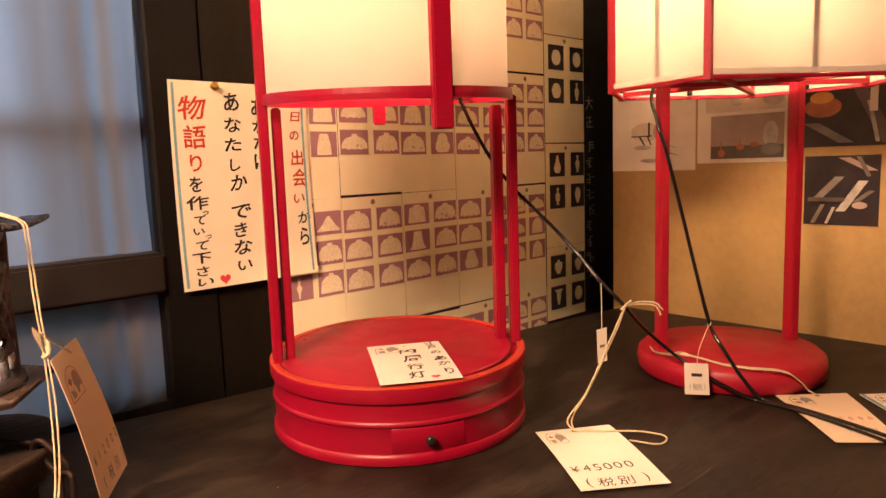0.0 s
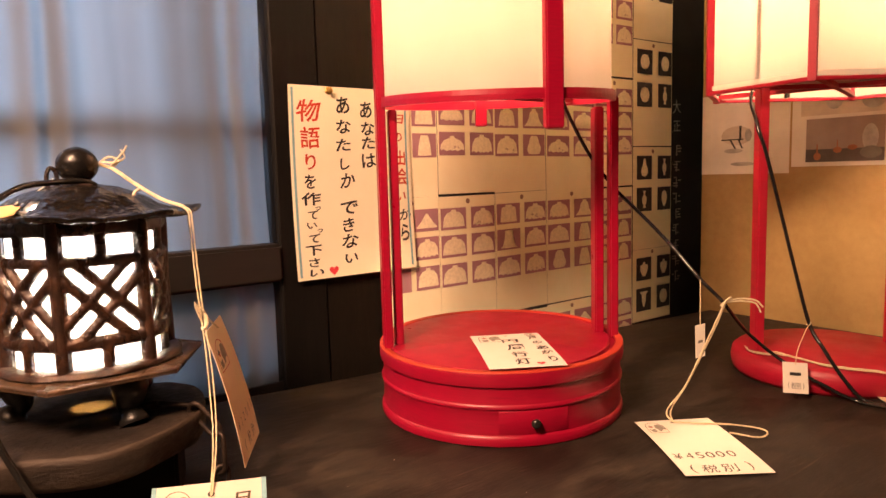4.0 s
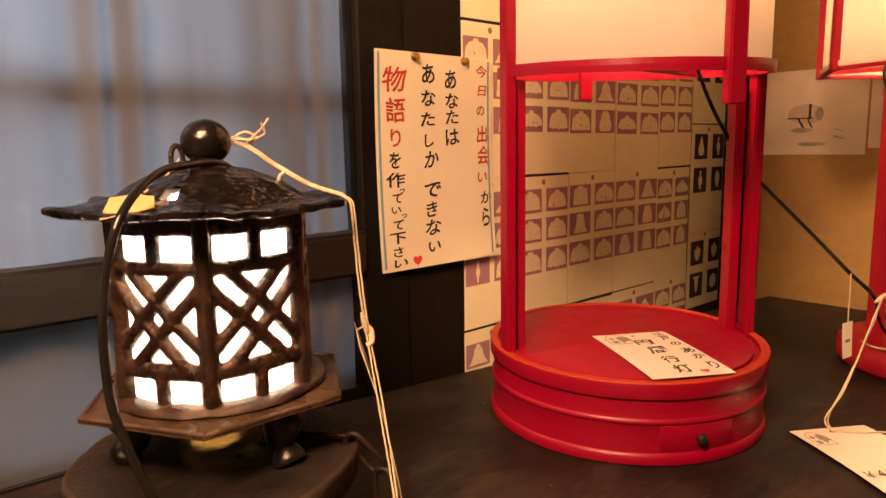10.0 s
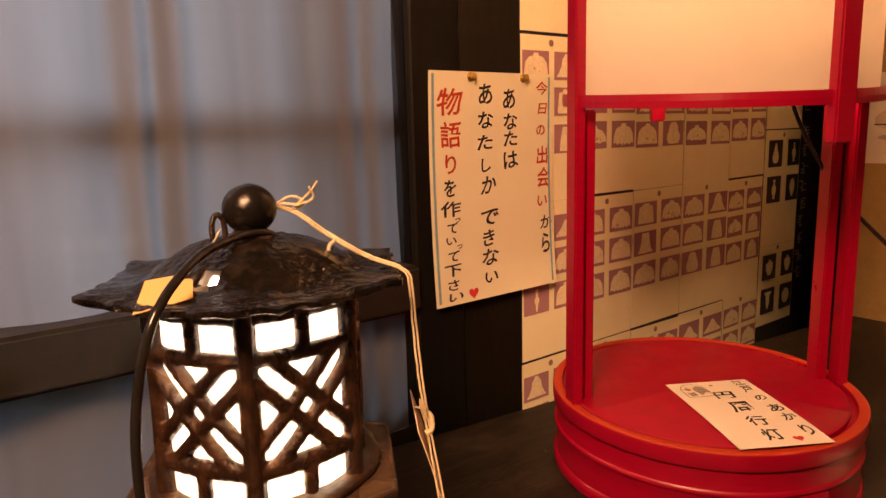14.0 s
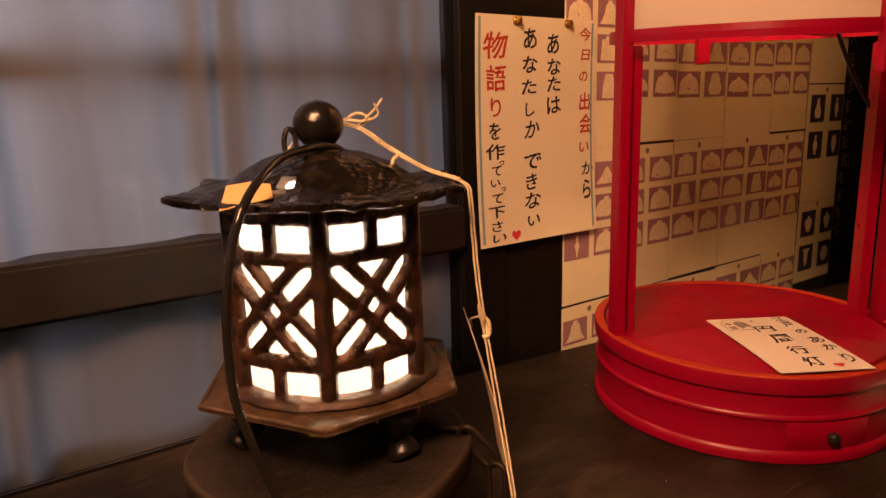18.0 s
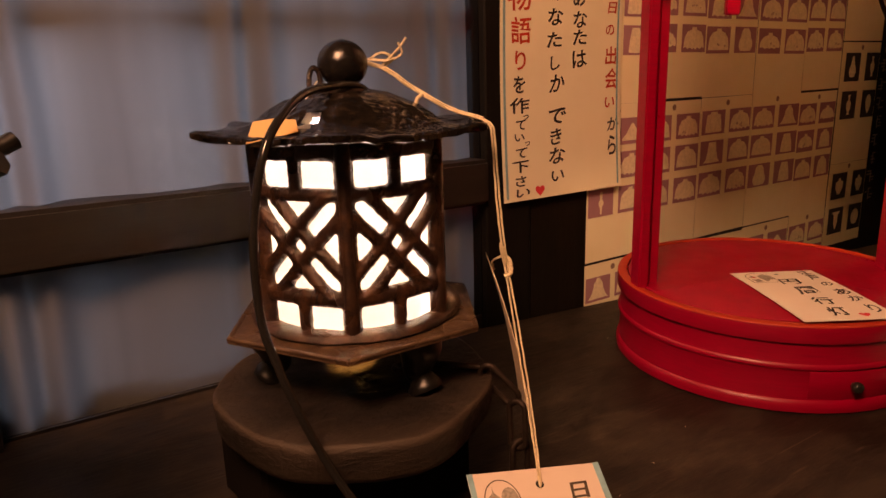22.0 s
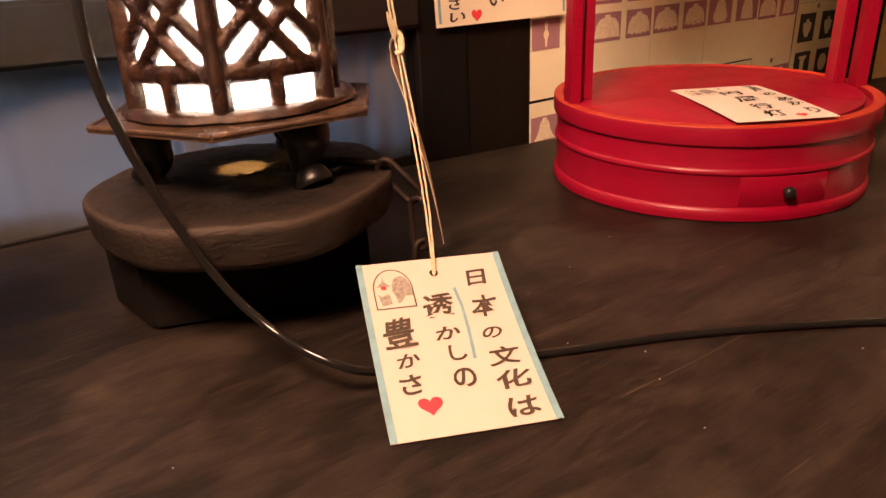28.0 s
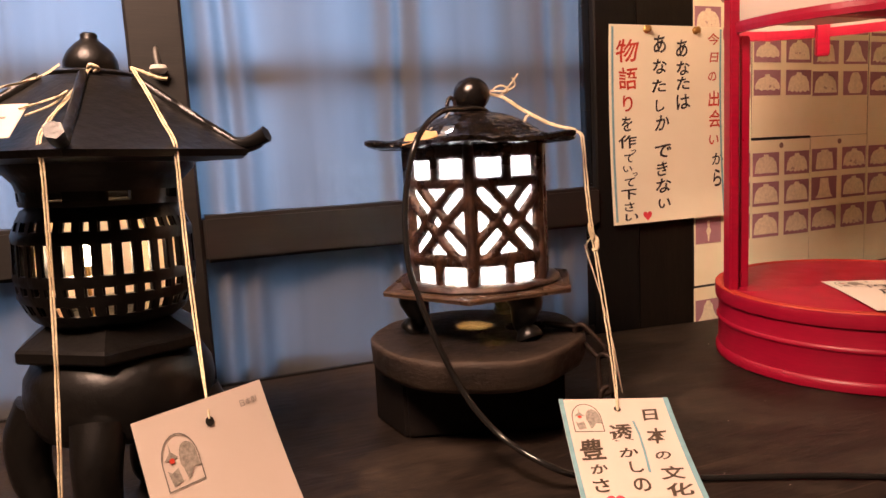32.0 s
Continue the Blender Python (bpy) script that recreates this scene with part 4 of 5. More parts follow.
part("rim", leaned(lathe([(0.1376, 0.0806), (0.1455, 0.0806), (0.1466, 0.0813), (0.1463, 0.0823), (0.1453, 0.0827), (0.1384, 0.0827), (0.1376, 0.0822)], 128, (AX, AY), True)), WORN, andon, "worn orange-red rim", 35)
part("lid", leaned(lathe([(0.0, 0.0832), (0.1315, 0.0832), (0.1332, 0.0820), (0.1332, 0.0775), (0.0, 0.0775)], 128, (AX - 0.0030, AY + 0.0008))), RED, andon, "smooth red top disc", 35)
drawer_a = radians(-118)
front = part("drawer", lathe([(0.1400, 0.0135), (0.1434, 0.0135), (0.1440, 0.0145), (0.1440, 0.0370), (0.1434, 0.0380), (0.1400, 0.0380)], 24, (AX, AY), True, drawer_a - 0.26, 0.52), RED, andon, "small curved drawer front", 35)
d = Vector((math.cos(drawer_a), math.sin(drawer_a), 0))
k0 = Vector((AX, AY, 0.0255)) + d * 0.1436
part("knob", tube([k0, k0 + d * 0.002, k0 + d * 0.003, k0 + d * 0.0052, k0 + d * 0.0075, k0 + d * 0.0090], lambda t: 0.0030 if t < 0.3 else 0.0008 + 0.0042 * math.sqrt(max(0, 1 - ((t - 0.62) / 0.40) ** 2)), 14, 4), KNOB, front, "dark round knob", 60)
# posts: the fixed outer pair and the inner pair that carries the shade
part("outer_post", upright(156.4, 0.1380, 0.0195, 0.0100, 0.079, 0.70), RED, andon)
part("outer_post", upright(-38.0, 0.1380, 0.0190, 0.0100, 0.079, 0.366), RED, andon)
part("inner_post", upright(152.6, 0.1235, 0.0180, 0.0100, 0.081, 0.356), RED, andon)
part("inner_post", upright(-32.8, 0.1225, 0.0190, 0.0110, 0.081, 0.356), RED, andon)
RISE = 0.058  # the shade hangs askew on its posts
part("shade", leaned(lathe([(0.1330, 0.3625), (0.1330, 0.695), (0.1324, 0.695), (0.1324, 0.3625)], 128, (AX, AY), True), RISE), WASHI, andon, "cream washi paper shade", 40)
part("lower_ring", leaned(ring_at(0.1310, 0.1380, 0.3605, 0.3715), RISE), RED, andon, "thin red hoop")
part("upper_ring", leaned(ring_at(0.1290, 0.1385, 0.690, 0.704), RISE), RED, andon)
part("shade_slat", leaned(upright(-107, 0.1370, 0.0200, 0.0100, 0.331, 0.70), RISE), RED, andon, "red slat ending below the hoop")
part("shade_slat", leaned(upright(57, 0.1300, 0.0160, 0.0080, 0.337, 0.70), RISE), RED, andon)
part("cross_bar", bar((AX - 0.128, AY, 0.372), (AX + 0.128, AY, 0.372), 0.010, 0.008, (0, 0, 1)), RED, andon)
# hidden plate, added to keep the bulb's light off lid and table
part("bulb_holder", lathe([(0, 0.378), (0.098, 0.378), (0.098, 0.382), (0.018, 0.385), (0.016, 0.520), (0, 0.522)], 48, (AX, AY)), BONE, andon, "unseen plate and stem, added to block light below the bulb")

# its label card on the disc
label_card = thing("label_card", "white card with brushed lettering lying on the red disc", "card", at=(0.56, 0.59, 0.085))
LC = Card((0.5510, 0.653, 0.0840), (0.6225, 0.609, 0.0842), (0.5480, 0.4910, 0.0832), (0.4785, 0.534, 0.0830), 0.0010, 0.0)
part("sheet", LC.sheet(0.0006), CARD, label_card)
LC.emblem(label_card, 0.09, 0.035, 0.40, 0.27, GREYINK)
letters(LC.placed([("江", 0.850, 0.070, 0.0115, 0.0120), ("戸", 0.855, 0.190, 0.0105, 0.0160), ("の", 0.862, 0.350, 0.0110, 0.0110), ("あ", 0.868, 0.520, 0.0135, 0.0150), ("か", 0.880, 0.655, 0.0130, 0.0140), ("り", 0.885, 0.840, 0.0090, 0.0190)], 0.014, 21), INK, label_card)
letters(LC.placed([("円", 0.505, 0.265, 0.0185, 0.0160), ("周", 0.515, 0.470, 0.0200, 0.0225), ("行", 0.500, 0.678, 0.0180, 0.0180), ("灯", 0.480, 0.865, 0.0170, 0.0200)], 0.016, 22), INK, label_card)
part("ink_dot", LC.poly([(0.497 + 0.022 * math.cos(a * 0.5), 0.085 + 0.011 * math.sin(a * 0.5)) for a in range(12)]), INK, label_card)
part("heart", LC.heart(0.690, 0.935, 0.0095), HEART, label_card)

# ---- cable of the round lantern, with its tags ----
cable_pts = [(0.640, 0.612, 0.43), (0.662, 0.598, 0.361), (0.675, 0.586, 0.322), (0.687, 0.572, 0.290), (0.706, 0.558, 0.259), (0.724, 0.543, 0.235), (0.738, 0.521, 0.208), (0.744, 0.494, 0.180), (0.746, 0.466, 0.152), (0.757, 0.444, 0.127), (0.805, 0.452, 0.095), (0.838, 0.453, 0.072),
             (0.855, 0.437, 0.051), (0.860, 0.415, 0.037), (0.865, 0.396, 0.0265), (0.872, 0.379, 0.018), (0.881, 0.361, 0.008), (0.886, 0.340, 0.0028), (0.878, 0.300, 0.0052), (0.850, 0.208, 0.0052), (0.80, 0.10, 0.0028), (0.70, -0.05, 0.0028)]
solid("lamp_cable", tube(cable_pts, 0.0021, 8, 10), CORD, "black power cable of the round lantern", "cable", smooth=60)


def string(points, parent, r=0.0009, name="string", label=""):
    return part(name, tube(points, r, 6, 10, None, 1500, 0.22), ROPE, parent, label, 60)


def tag_hole(card, u, v, parent, r=0.0026):
    bm = card.poly([(u + r / card.w * math.cos(a * 0.45), v + r / card.h * math.sin(a * 0.45)) for a in range(14)], 0.0006)
    return part("hole", bm, KNOB, parent, "punched hole")


price = thing("price_tag", "cream price tag on a looped string, lying on the table", "price tag", at=(0.64, 0.40, 0))
PC = Card((0.638, 0.476, 0.0040), (0.709, 0.431, 0.0035), (0.632, 0.316, 0.0030), (0.564, 0.364, 0.0035), 0.0018, 0.0)
part("sheet", PC.sheet(0.0006), CARD, price)
PC.emblem(price, 0.06, 0.055, 0.30, 0.285, GREYINK)
tag_hole(PC, 0.47, 0.075, price)
letters(PC.placed([("¥", 0.100, 0.722, 0.0085, 0.0120), ("4", 0.235, 0.721, 0.0070, 0.0125), ("5", 0.359, 0.721, 0.0070, 0.0125), ("0", 0.482, 0.719, 0.0080, 0.0125), ("0", 0.605, 0.714, 0.0080, 0.0125), ("0", 0.735, 0.712, 0.0080, 0.0125)], 0.0, 31), PRICEINK, price, "grey printed price")
letters(PC.placed([("(", 0.140, 0.920, 0.0040, 0.0170), ("税", 0.330, 0.925, 0.0150, 0.0150), ("別", 0.555, 0.920, 0.0150, 0.0150), (")", 0.800, 0.905, 0.0040, 0.0170)], 0.002, 32), PRICEINK, price, "grey pencilled note")
hole = PC.at(0.47, 0.075, 0.001)
for s in (0, 1):
    string([hole, hole + Vector((0.008 * s - 0.002, 0.006, 0.012)), (0.688 + 0.008 * s, 0.444 + 0.003 * s, 0.045), (0.722 + 0.005 * s, 0.438, 0.095), (0.746 + 0.002 * s, 0.434, 0.130)], price)
string([hole, (0.682, 0.425, 0.006), (0.712, 0.398, 0.004), (0.722, 0.372, 0.003), (0.700, 0.366, 0.003), (0.686, 0.392, 0.004)], price)
string([(0.746, 0.437, 0.127), (0.750, 0.430, 0.134), (0.756, 0.437, 0.130), (0.747, 0.440, 0.124), (0.744, 0.433, 0.129)], price, 0.0012, "knot")
string([(0.748, 0.434, 0.130), (0.762, 0.425, 0.132), (0.774, 0.414, 0.130), (0.780, 0.408, 0.122)], price)
string([(0.748, 0.434, 0.129), (0.764, 0.424, 0.129), (0.776, 0.415, 0.126), (0.779, 0.410, 0.116)], price)

small_tag = thing("small_tag", "small white paper tag hanging from the cable", "price tag", "small hanging tags", at=(0.742, 0.463, 0.05))
ST = Card((0.737, 0.466, 0.098), (0.748, 0.460, 0.100), (0.746, 0.458, 0.062), (0.735, 0.463, 0.060))
part("sheet", ST.sheet(0.0005, 2, 3), CARD, small_tag)
part("barcode", ST.rect(0.25, 0.48, 0.75, 0.56), GREYINK, small_tag)
string([(0.743, 0.463, 0.0985), (0.7425, 0.463, 0.125), (0.742, 0.463, 0.152)], small_tag, 0.0006)

# ---- the hexagonal red lantern ----
HX, HY = 0.990, 0.428
hexa = thing("hexagonal_andon", "six-sided red-framed paper lantern on a round red foot, lit", "lantern", at=(HX, HY, 0))
part("foot", lathe([(0.0, 0.0), (0.112, 0.0), (0.1175, 0.006), (0.1195, 0.018), (0.1175, 0.029), (0.111, 0.0345), (0.0, 0.0350)], 96, (HX, HY)), RED_MATT, hexa, "thick round foot", 50)
for ang in (143, -31):
    part("post", upright(ang, 0.095, 0.0190, 0.0120, 0.034, 0.385, (HX, HY)), RED_MATT, hexa)
HZ = 0.378
VERT = [(0.852, 0.395), (1.055, 0.240), (1.165, 0.320), (1.170, 0.480), (1.000, 0.600), (0.886, 0.543)]
for i in range(6):
    a, b = Vector((*VERT[i], 0)), Vector((*VERT[(i + 1) % 6], 0))
    out = (b - a).cross(Vector((0, 0, 1))).normalized()
    for z in (HZ, 0.70):
        part("frame_bar", bar(a + Vector((0, 0, z)), b + Vector((0, 0, z)), 0.0040, 0.008, out, 0.001), RED_MATT, hexa)
    part("corner_slat", bar(a + Vector((0, 0, HZ - 0.003)), a + Vector((0, 0, 0.703)), 0.009, 0.009, (a - Vector((HX, HY, 0))), 0.001), RED_MATT, hexa)
    ins = out * 0.002
    pane = part("paper_panel", bar((a + b) / 2 + Vector((0, 0, HZ + 0.003)) - ins, (a + b) / 2 + Vector((0, 0, 0.70)) - ins, (b - a).length - 0.004, 0.0006, out), WASHI, hexa, "cream washi paper panel")
    part("inner_muntin", bar((a + b) / 2 + Vector((0, 0, HZ + 0.003)) - out * 0.006, (a + b) / 2 + Vector((0, 0, 0.70)) - out * 0.006, 0.006, 0.005, out), BROWN, pane, "thin muntin behind the paper")
    part("hem", bar(a.lerp(b, 0.02) + Vector((0, 0, HZ + 0.0065)) + out * 0.0002, b.lerp(a, 0.02) + Vector((0, 0, HZ + 0.0060)) + out * 0.0002, 0.006, 0.0012, out), CARD, pane, "folded paper hem")
for i in range(3):
    a, b = VERT[i], VERT[i + 3]
    part("spoke", bar((a[0], a[1], HZ + 0.006), (b[0], b[1], HZ + 0.006), 0.008, 0.006, (0, 0, 1)), RED_MATT, hexa)
# hidden plate again, added to cut this bulb's downward light
part("bulb_holder", lathe([(0, 0.3885), (0.085, 0.3885), (0.085, 0.3915), (0.018, 0.3945), (0.016, 0.470), (0, 0.472)], 48, (HX - 0.005, HY + 0.002)), BONE, hexa, "unseen plate and stem, added to block light below the bulb")
cable2 = [(0.955, 0.435, 0.46), (0.905, 0.490, 0.385), (0.886, 0.477, 0.335), (0.886, 0.465, 0.300), (0.892, 0.446, 0.221), (0.886, 0.424, 0.152), (0.879, 0.401, 0.087), (0.8755, 0.383, 0.062), (0.8805, 0.3695, 0.0385), (0.8845, 0.3600, 0.024), (0.890, 0.351, 0.011), (0.893, 0.338, 0.003), (0.886, 0.298, 0.0055), (0.862, 0.206, 0.0055), (0.82, 0.09, 0.003), (0.72, -0.05, 0.003)]
solid("lamp_cable", tube(cable2, 0.0023, 8, 10), CORD, "black power cable of the hexagonal lantern", "cable", smooth=60)

tag2 = thing("small_tag", "small white barcode tag on a string at the red foot", "price tag", "small hanging tags", at=(0.85, 0.41, 0.0))
TC = Card((0.8457, 0.4165, 0.0446), (0.8659, 0.3963, 0.0428), (0.8527, 0.3875, 0.0094), (0.8316, 0.4077, 0.0112))
part("sheet", TC.sheet(0.0005, 3, 3), CARD, tag2)
part("barcode", TC.rect(0.28, 0.33, 0.72, 0.43), INK, tag2)
letters(TC.row("(税別)", 0.22, 0.80, 0.76, 0.0085, 0.7), GREYINK, tag2)
string([TC.at(0.5, 0.08, 0.001), (0.8600, 0.4050, 0.060), (0.8720, 0.4015, 0.083), (0.8770, 0.3990, 0.0895), (0.8815, 0.4030, 0.0905), (0.8790, 0.4050, 0.086)], tag2, 0.0006)

pink2 = thing("price_tag", "pale pink price tag lying on the table", "price tag", at=(0.9, 0.26, 0))
P2 = Card((0.918, 0.338, 0.0036), (0.980, 0.280, 0.0036), (0.864, 0.194, 0.0030), (0.821, 0.242, 0.0030), 0.0012)
part("sheet", P2.sheet(0.0006), PINK, pink2)
P2.emblem(pink2, 0.10, 0.05, 0.40, 0.25, GREYINK)
tag_hole(P2, 0.55, 0.06, pink2)
letters(P2.row("0000", 0.48, 0.90, 0.58, 0.0115, 0.8), REDINK, pink2, "red printed price")
letters(P2.row("(税別)", 0.40, 0.92, 0.80, 0.0115, 0.9), GREYINK, pink2)
h2 = P2.at(0.55, 0.06, 0.001)
for s in (0, 1):
    e = Vector((0.0006 * s, 0.003 * s, 0.0012 * s))
    string([h2] + [Vector(p) + e for p in ((0.953, 0.3125, 0.006), (0.937, 0.3165, 0.020), (0.916, 0.3280, 0.0345), (0.893, 0.363, 0.0375), (0.890, 0.390, 0.0375), (0.897, 0.421, 0.0375), (0.900, 0.447, 0.0375), (0.888, 0.455, 0.0375), (0.886, 0.477, 0.0375), (0.905, 0.494, 0.0375))], pink2, 0.0008)
string([(0.889, 0.455, 0.038), (0.897, 0.452, 0.0405), (0.904, 0.444, 0.0385), (0.897, 0.437, 0.038), (0.891, 0.447, 0.0395)], pink2, 0.0008, "knot")

blue2 = thing("note_card", "white card with a pale blue edge lying on the table", "card", at=(0.98, 0.23, 0))
B2 = Card((0.985, 0.268, 0.0036), (1.045, 0.212, 0.0036), (0.965, 0.130, 0.003), (0.905, 0.186, 0.003))
part("sheet", B2.sheet(0.0006), CARD, blue2)
part("stripe", B2.rect(0.0, 0.0, 0.06, 1.0), BLUE, blue2)
part("stripe", B2.rect(0.94, 0.0, 1.0, 1.0), BLUE, blue2)
B2.emblem(blue2, 0.12, 0.05, 0.42, 0.27, INK)

# ---- stump with slab, chain ----
SX, SY = 0.132, 0.662
stump = thing("stump_stand", "dark worn wooden stand with a thick round slab top", "stand", at=(SX, SY, 0))
slab = bmesh.new()
rings = []
for z, r in ((0.0565, 0.0900), (0.0580, 0.0935), (0.0625, 0.0957), (0.070, 0.0966), (0.0785, 0.0970), (0.0815, 0.0966), (0.0834, 0.0952), (0.0840, 0.0930), (0.0838, 0.060), (0.0838, 0.030), (0.0838, 0.0)):
    rings.append([slab.verts.new((SX + r * (1 + 0.022 * math.sin(3 * a + 1) + 0.012 * math.sin(7 * a)) * math.cos(a), SY + r * (1 + 0.022 * math.sin(3 * a + 1) + 0.012 * math.sin(7 * a)) * math.sin(a), z + 0.0006 * math.sin(5 * a))) for a in [i * math.pi / 40 for i in range(80)]])
for p, q in zip(rings, rings[1:]):
    for i in range(80):
        slab.faces.new((p[i], p[(i + 1) % 80], q[(i + 1) % 80], q[i]))
slab.faces.new(rings[0])
bmesh.ops.remove_doubles(slab, verts=slab.verts[:], dist=1e-5)
for v in slab.verts:
    v.co.z += 0.0010 * noise.noise(v.co * 60)
    v.co.xy += (v.co.xy - Vector((SX, SY))) * 0.009 * noise.noise(Vector((v.co.x * 45, v.co.y * 45, v.co.z * 90)))
part("slab", slab, SLAB, stump, "thick round slab with worn rim", 50)
block = [(0.055, 0.650), (0.188, 0.604), (0.218, 0.690), (0.190, 0.735), (0.085, 0.745), (0.045, 0.712)]
part("block", prism(block, 0.0, 0.0585, 0.003), BLOCK, stump, "dark cut block")

chain = thing("chain", "rusty iron chain hanging over the slab edge", "chain", at=(0.21, 0.60, 0.04))


def link(c, d, up, length=0.034, width=0.012, r=0.0022):
    c, d, up = Vector(c), Vector(d).normalized(), Vector(up).normalized()
    s = d.cross(up).normalized()
    pts = []
    for i in range(24):
        a = 2 * math.pi * i / 24
        off = (length - width) / 2 * (1 if math.cos(a) > 0 else -1)
        pts.append(c + d * (off + width / 2 * math.cos(a)) + s * width / 2 * math.sin(a))
    return tube(pts + pts[:1], r, 8, 0)


for c, dd, up in (((0.170, 0.640, 0.0885), (1, -0.45, 0), (0, 0, 1)), ((0.197, 0.622, 0.0885), (1, -0.9, -0.1), (0.3, 0.3, 1)), ((0.2115, 0.600, 0.078), (0.6, -0.6, -0.9), (1, 1, 0.2)),
                  ((0.218, 0.588, 0.050), (-0.05, -0.1, -1), (1, 0.5, 0)), ((0.217, 0.584, 0.022), (-0.1, -0.1, -1), (0.2, 1, 0)), ((0.207, 0.574, 0.0045), (-0.9, -0.5, -0.15), (0, 0.1, 1))):
    part("link", link(c, dd, up), RUST, chain, "", 60)

# ---- the small hexagonal iron lantern ----
LX, LY = 0.1425, 0.675
iron = thing("iron_lantern", "hexagonal cast-iron lantern with lattice sides, lit from within", "lantern", at=(LX, LY, 0.084))
HEX0 = radians(-119.7)


def hex_round(r, a):
    """Distance to a hexagon's side in the direction a."""
    m = (a - HEX0) % (math.pi / 3) - math.pi / 6
    return r * math.cos(math.pi / 6) / math.cos(m)


# base plate with its round hole
bm = bmesh.new()
N = 48
loops = []
for kind, z in (("in", 0.1245), ("out", 0.1245), ("out", 0.1275), ("mid", 0.1290), ("in", 0.1290)):
    loop = []
    for i in range(N):
        a = HEX0 + 2 * math.pi * i / N
        r = 0.0125 if kind == "in" else hex_round(0.0940 if kind == "out" else 0.078, a)
        loop.append(bm.verts.new((LX + r * math.cos(a), LY + r * math.sin(a), z)))
    loops.append(loop)
for p, q in zip(loops, loops[1:] + loops[:1]):
    for i in range(N):
        bm.faces.new((p[i], p[(i + 1) % N], q[(i + 1) % N], q[i]))
part("base_plate", bm, PLATE_IRON, iron, "flat hexagonal foot plate")
# bead added along the edge to imitate its bright lamplit glints
rim = [Vector((LX + hex_round(0.0925, HEX0 + math.tau * i / 72) * math.cos(HEX0 + math.tau * i / 72), LY + hex_round(0.0925, HEX0 + math.tau * i / 72) * math.sin(HEX0 + math.tau * i / 72), 0.1272)) for i in range(73)]
part("plate_rim", roughen(tube(rim, lambda t: 0.0019, 8, 1), 0.0007, 160), PLATE_IRON, iron, "rough raised rim, added to imitate lamplight on the edge", 60)
part("base_ring", roughen(lathe([(0.060, 0.1285), (0.0705, 0.1285), (0.0730, 0.1305), (0.0722, 0.1335), (0.0680, 0.1350), (0.060, 0.1350)], 60, (LX, LY), True), 0.0012, 90), IRON_LIT, iron, "", 60)
for turn in (-76, 163, 44):
    o = Vector((math.cos(radians(turn)), math.sin(radians(turn)), 0))
    top = Vector((LX, LY, 0.1245)) + o * 0.062
    part("foot", roughen(tube([top - o * 0.006, top + Vector((0, 0, -0.008)), top - o * 0.002 + Vector((0, 0, -0.018)), top - o * 0.004 + Vector((0, 0, -0.028)), top + o * 0.001 + Vector((0, 0, -0.0345)), top + o * 0.004 + Vector((0, 0, -0.0400))],
                                lambda t: 0.0150 - 0.0020 * t if t < 0.25 else (0.0145 - 0.0155 * (t - 0.25) if t < 0.7 else 0.0076 + 0.0042 * math.sin((t - 0.7) * 7)), 14, 6), 0.0012, 120), BLACKIRON, iron, "cabriole foot", 60)
BX, BY, BA = 0.1425, 0.675, radians(-118.5 - 30)


def pierced_side():
    """One cast side, bowed, with its rows of openings; the metal swells between them."""
    def metal(s, z):
        d = [0.0272 - abs(s), z - 0.1338, 0.2412 - z, abs(z - 0.1555) - 0.0052, abs(z - 0.2208) - 0.0039]
        if 0.1530 < z < 0.2220:
            for k in (1, -1):
                q = (k * s * 1.02 - (z - 0.1885)) / 1.428
                d.append(abs(abs(q) - 0.0080) - 0.0040)
        else:
            d.append(abs(s) - 0.0042)
        wob = 0.0006 * noise.noise(Vector((s * 260, z * 260, 3.0)))
        return -math.log(sum(math.exp(-v / 0.0008) for v in d)) * 0.0008 + wob
    step, w, z0, z1 = 0.0011, 0.0330, 0.1285, 0.2525
    nu, nz = round(2 * w / step), round((z1 - z0) / step)
    grid = {}
    keep = set()
    for i in range(nu):
        for j in range(nz):
            if metal(-w + (i + 0.5) * step, z0 + (j + 0.5) * step) < 0:
                keep.add((i, j))
    verts, faces = [], []

    def vert(i, j, front):
        key = (i, j, front)
        if key not in grid:
            s, z = -w + i * step, z0 + j * step
            if any((i + di, j + dj) not in keep for di in (0, -1) for dj in (0, -1)) and 0 < i < nu and 0 < j < nz:
                for _ in range(2):
                    m = metal(s, z)
                    gs, gz = (metal(s + 1e-4, z) - m) / 1e-4, (metal(s, z + 1e-4) - m) / 1e-4
                    k = m / max(0.3, gs * gs + gz * gz)
                    s, z = s - max(-0.0009, min(0.0009, k * gs)), z - max(-0.0009, min(0.0009, k * gz))
            a = BA + s / 0.063
            m = abs(s / 0.063)
            r = 0.5 * 0.0690 * math.cos(math.pi / 6) / math.cos(m) + 0.5 * 0.0645
            depth = max(0.0, min(0.0035, -metal(s, z)))
            r += 0.0026 * math.sqrt(depth / 0.0035) - 0.0010 + 0.0005 * noise.noise(Vector((s * 420, z * 420, 0))) if front else -0.0040
            grid[key] = len(verts)
            verts.append((BX + r * math.cos(a), BY + r * math.sin(a), z))
        return grid[key]
    for i, j in sorted(keep):
        ring = ((i, j), (i + 1, j), (i + 1, j + 1), (i, j + 1))
        faces.append([vert(*p, True) for p in ring])
        faces.append([vert(*p, False) for p in reversed(ring)])
        for e, (di, dj) in enumerate(((0, -1), (1, 0), (0, 1), (-1, 0))):
            if (i + di, j + dj) not in keep:
                p, q = ring[e], ring[(e + 1) % 4]
                faces.append([vert(*q, True), vert(*p, True), vert(*p, False), vert(*q, False)])
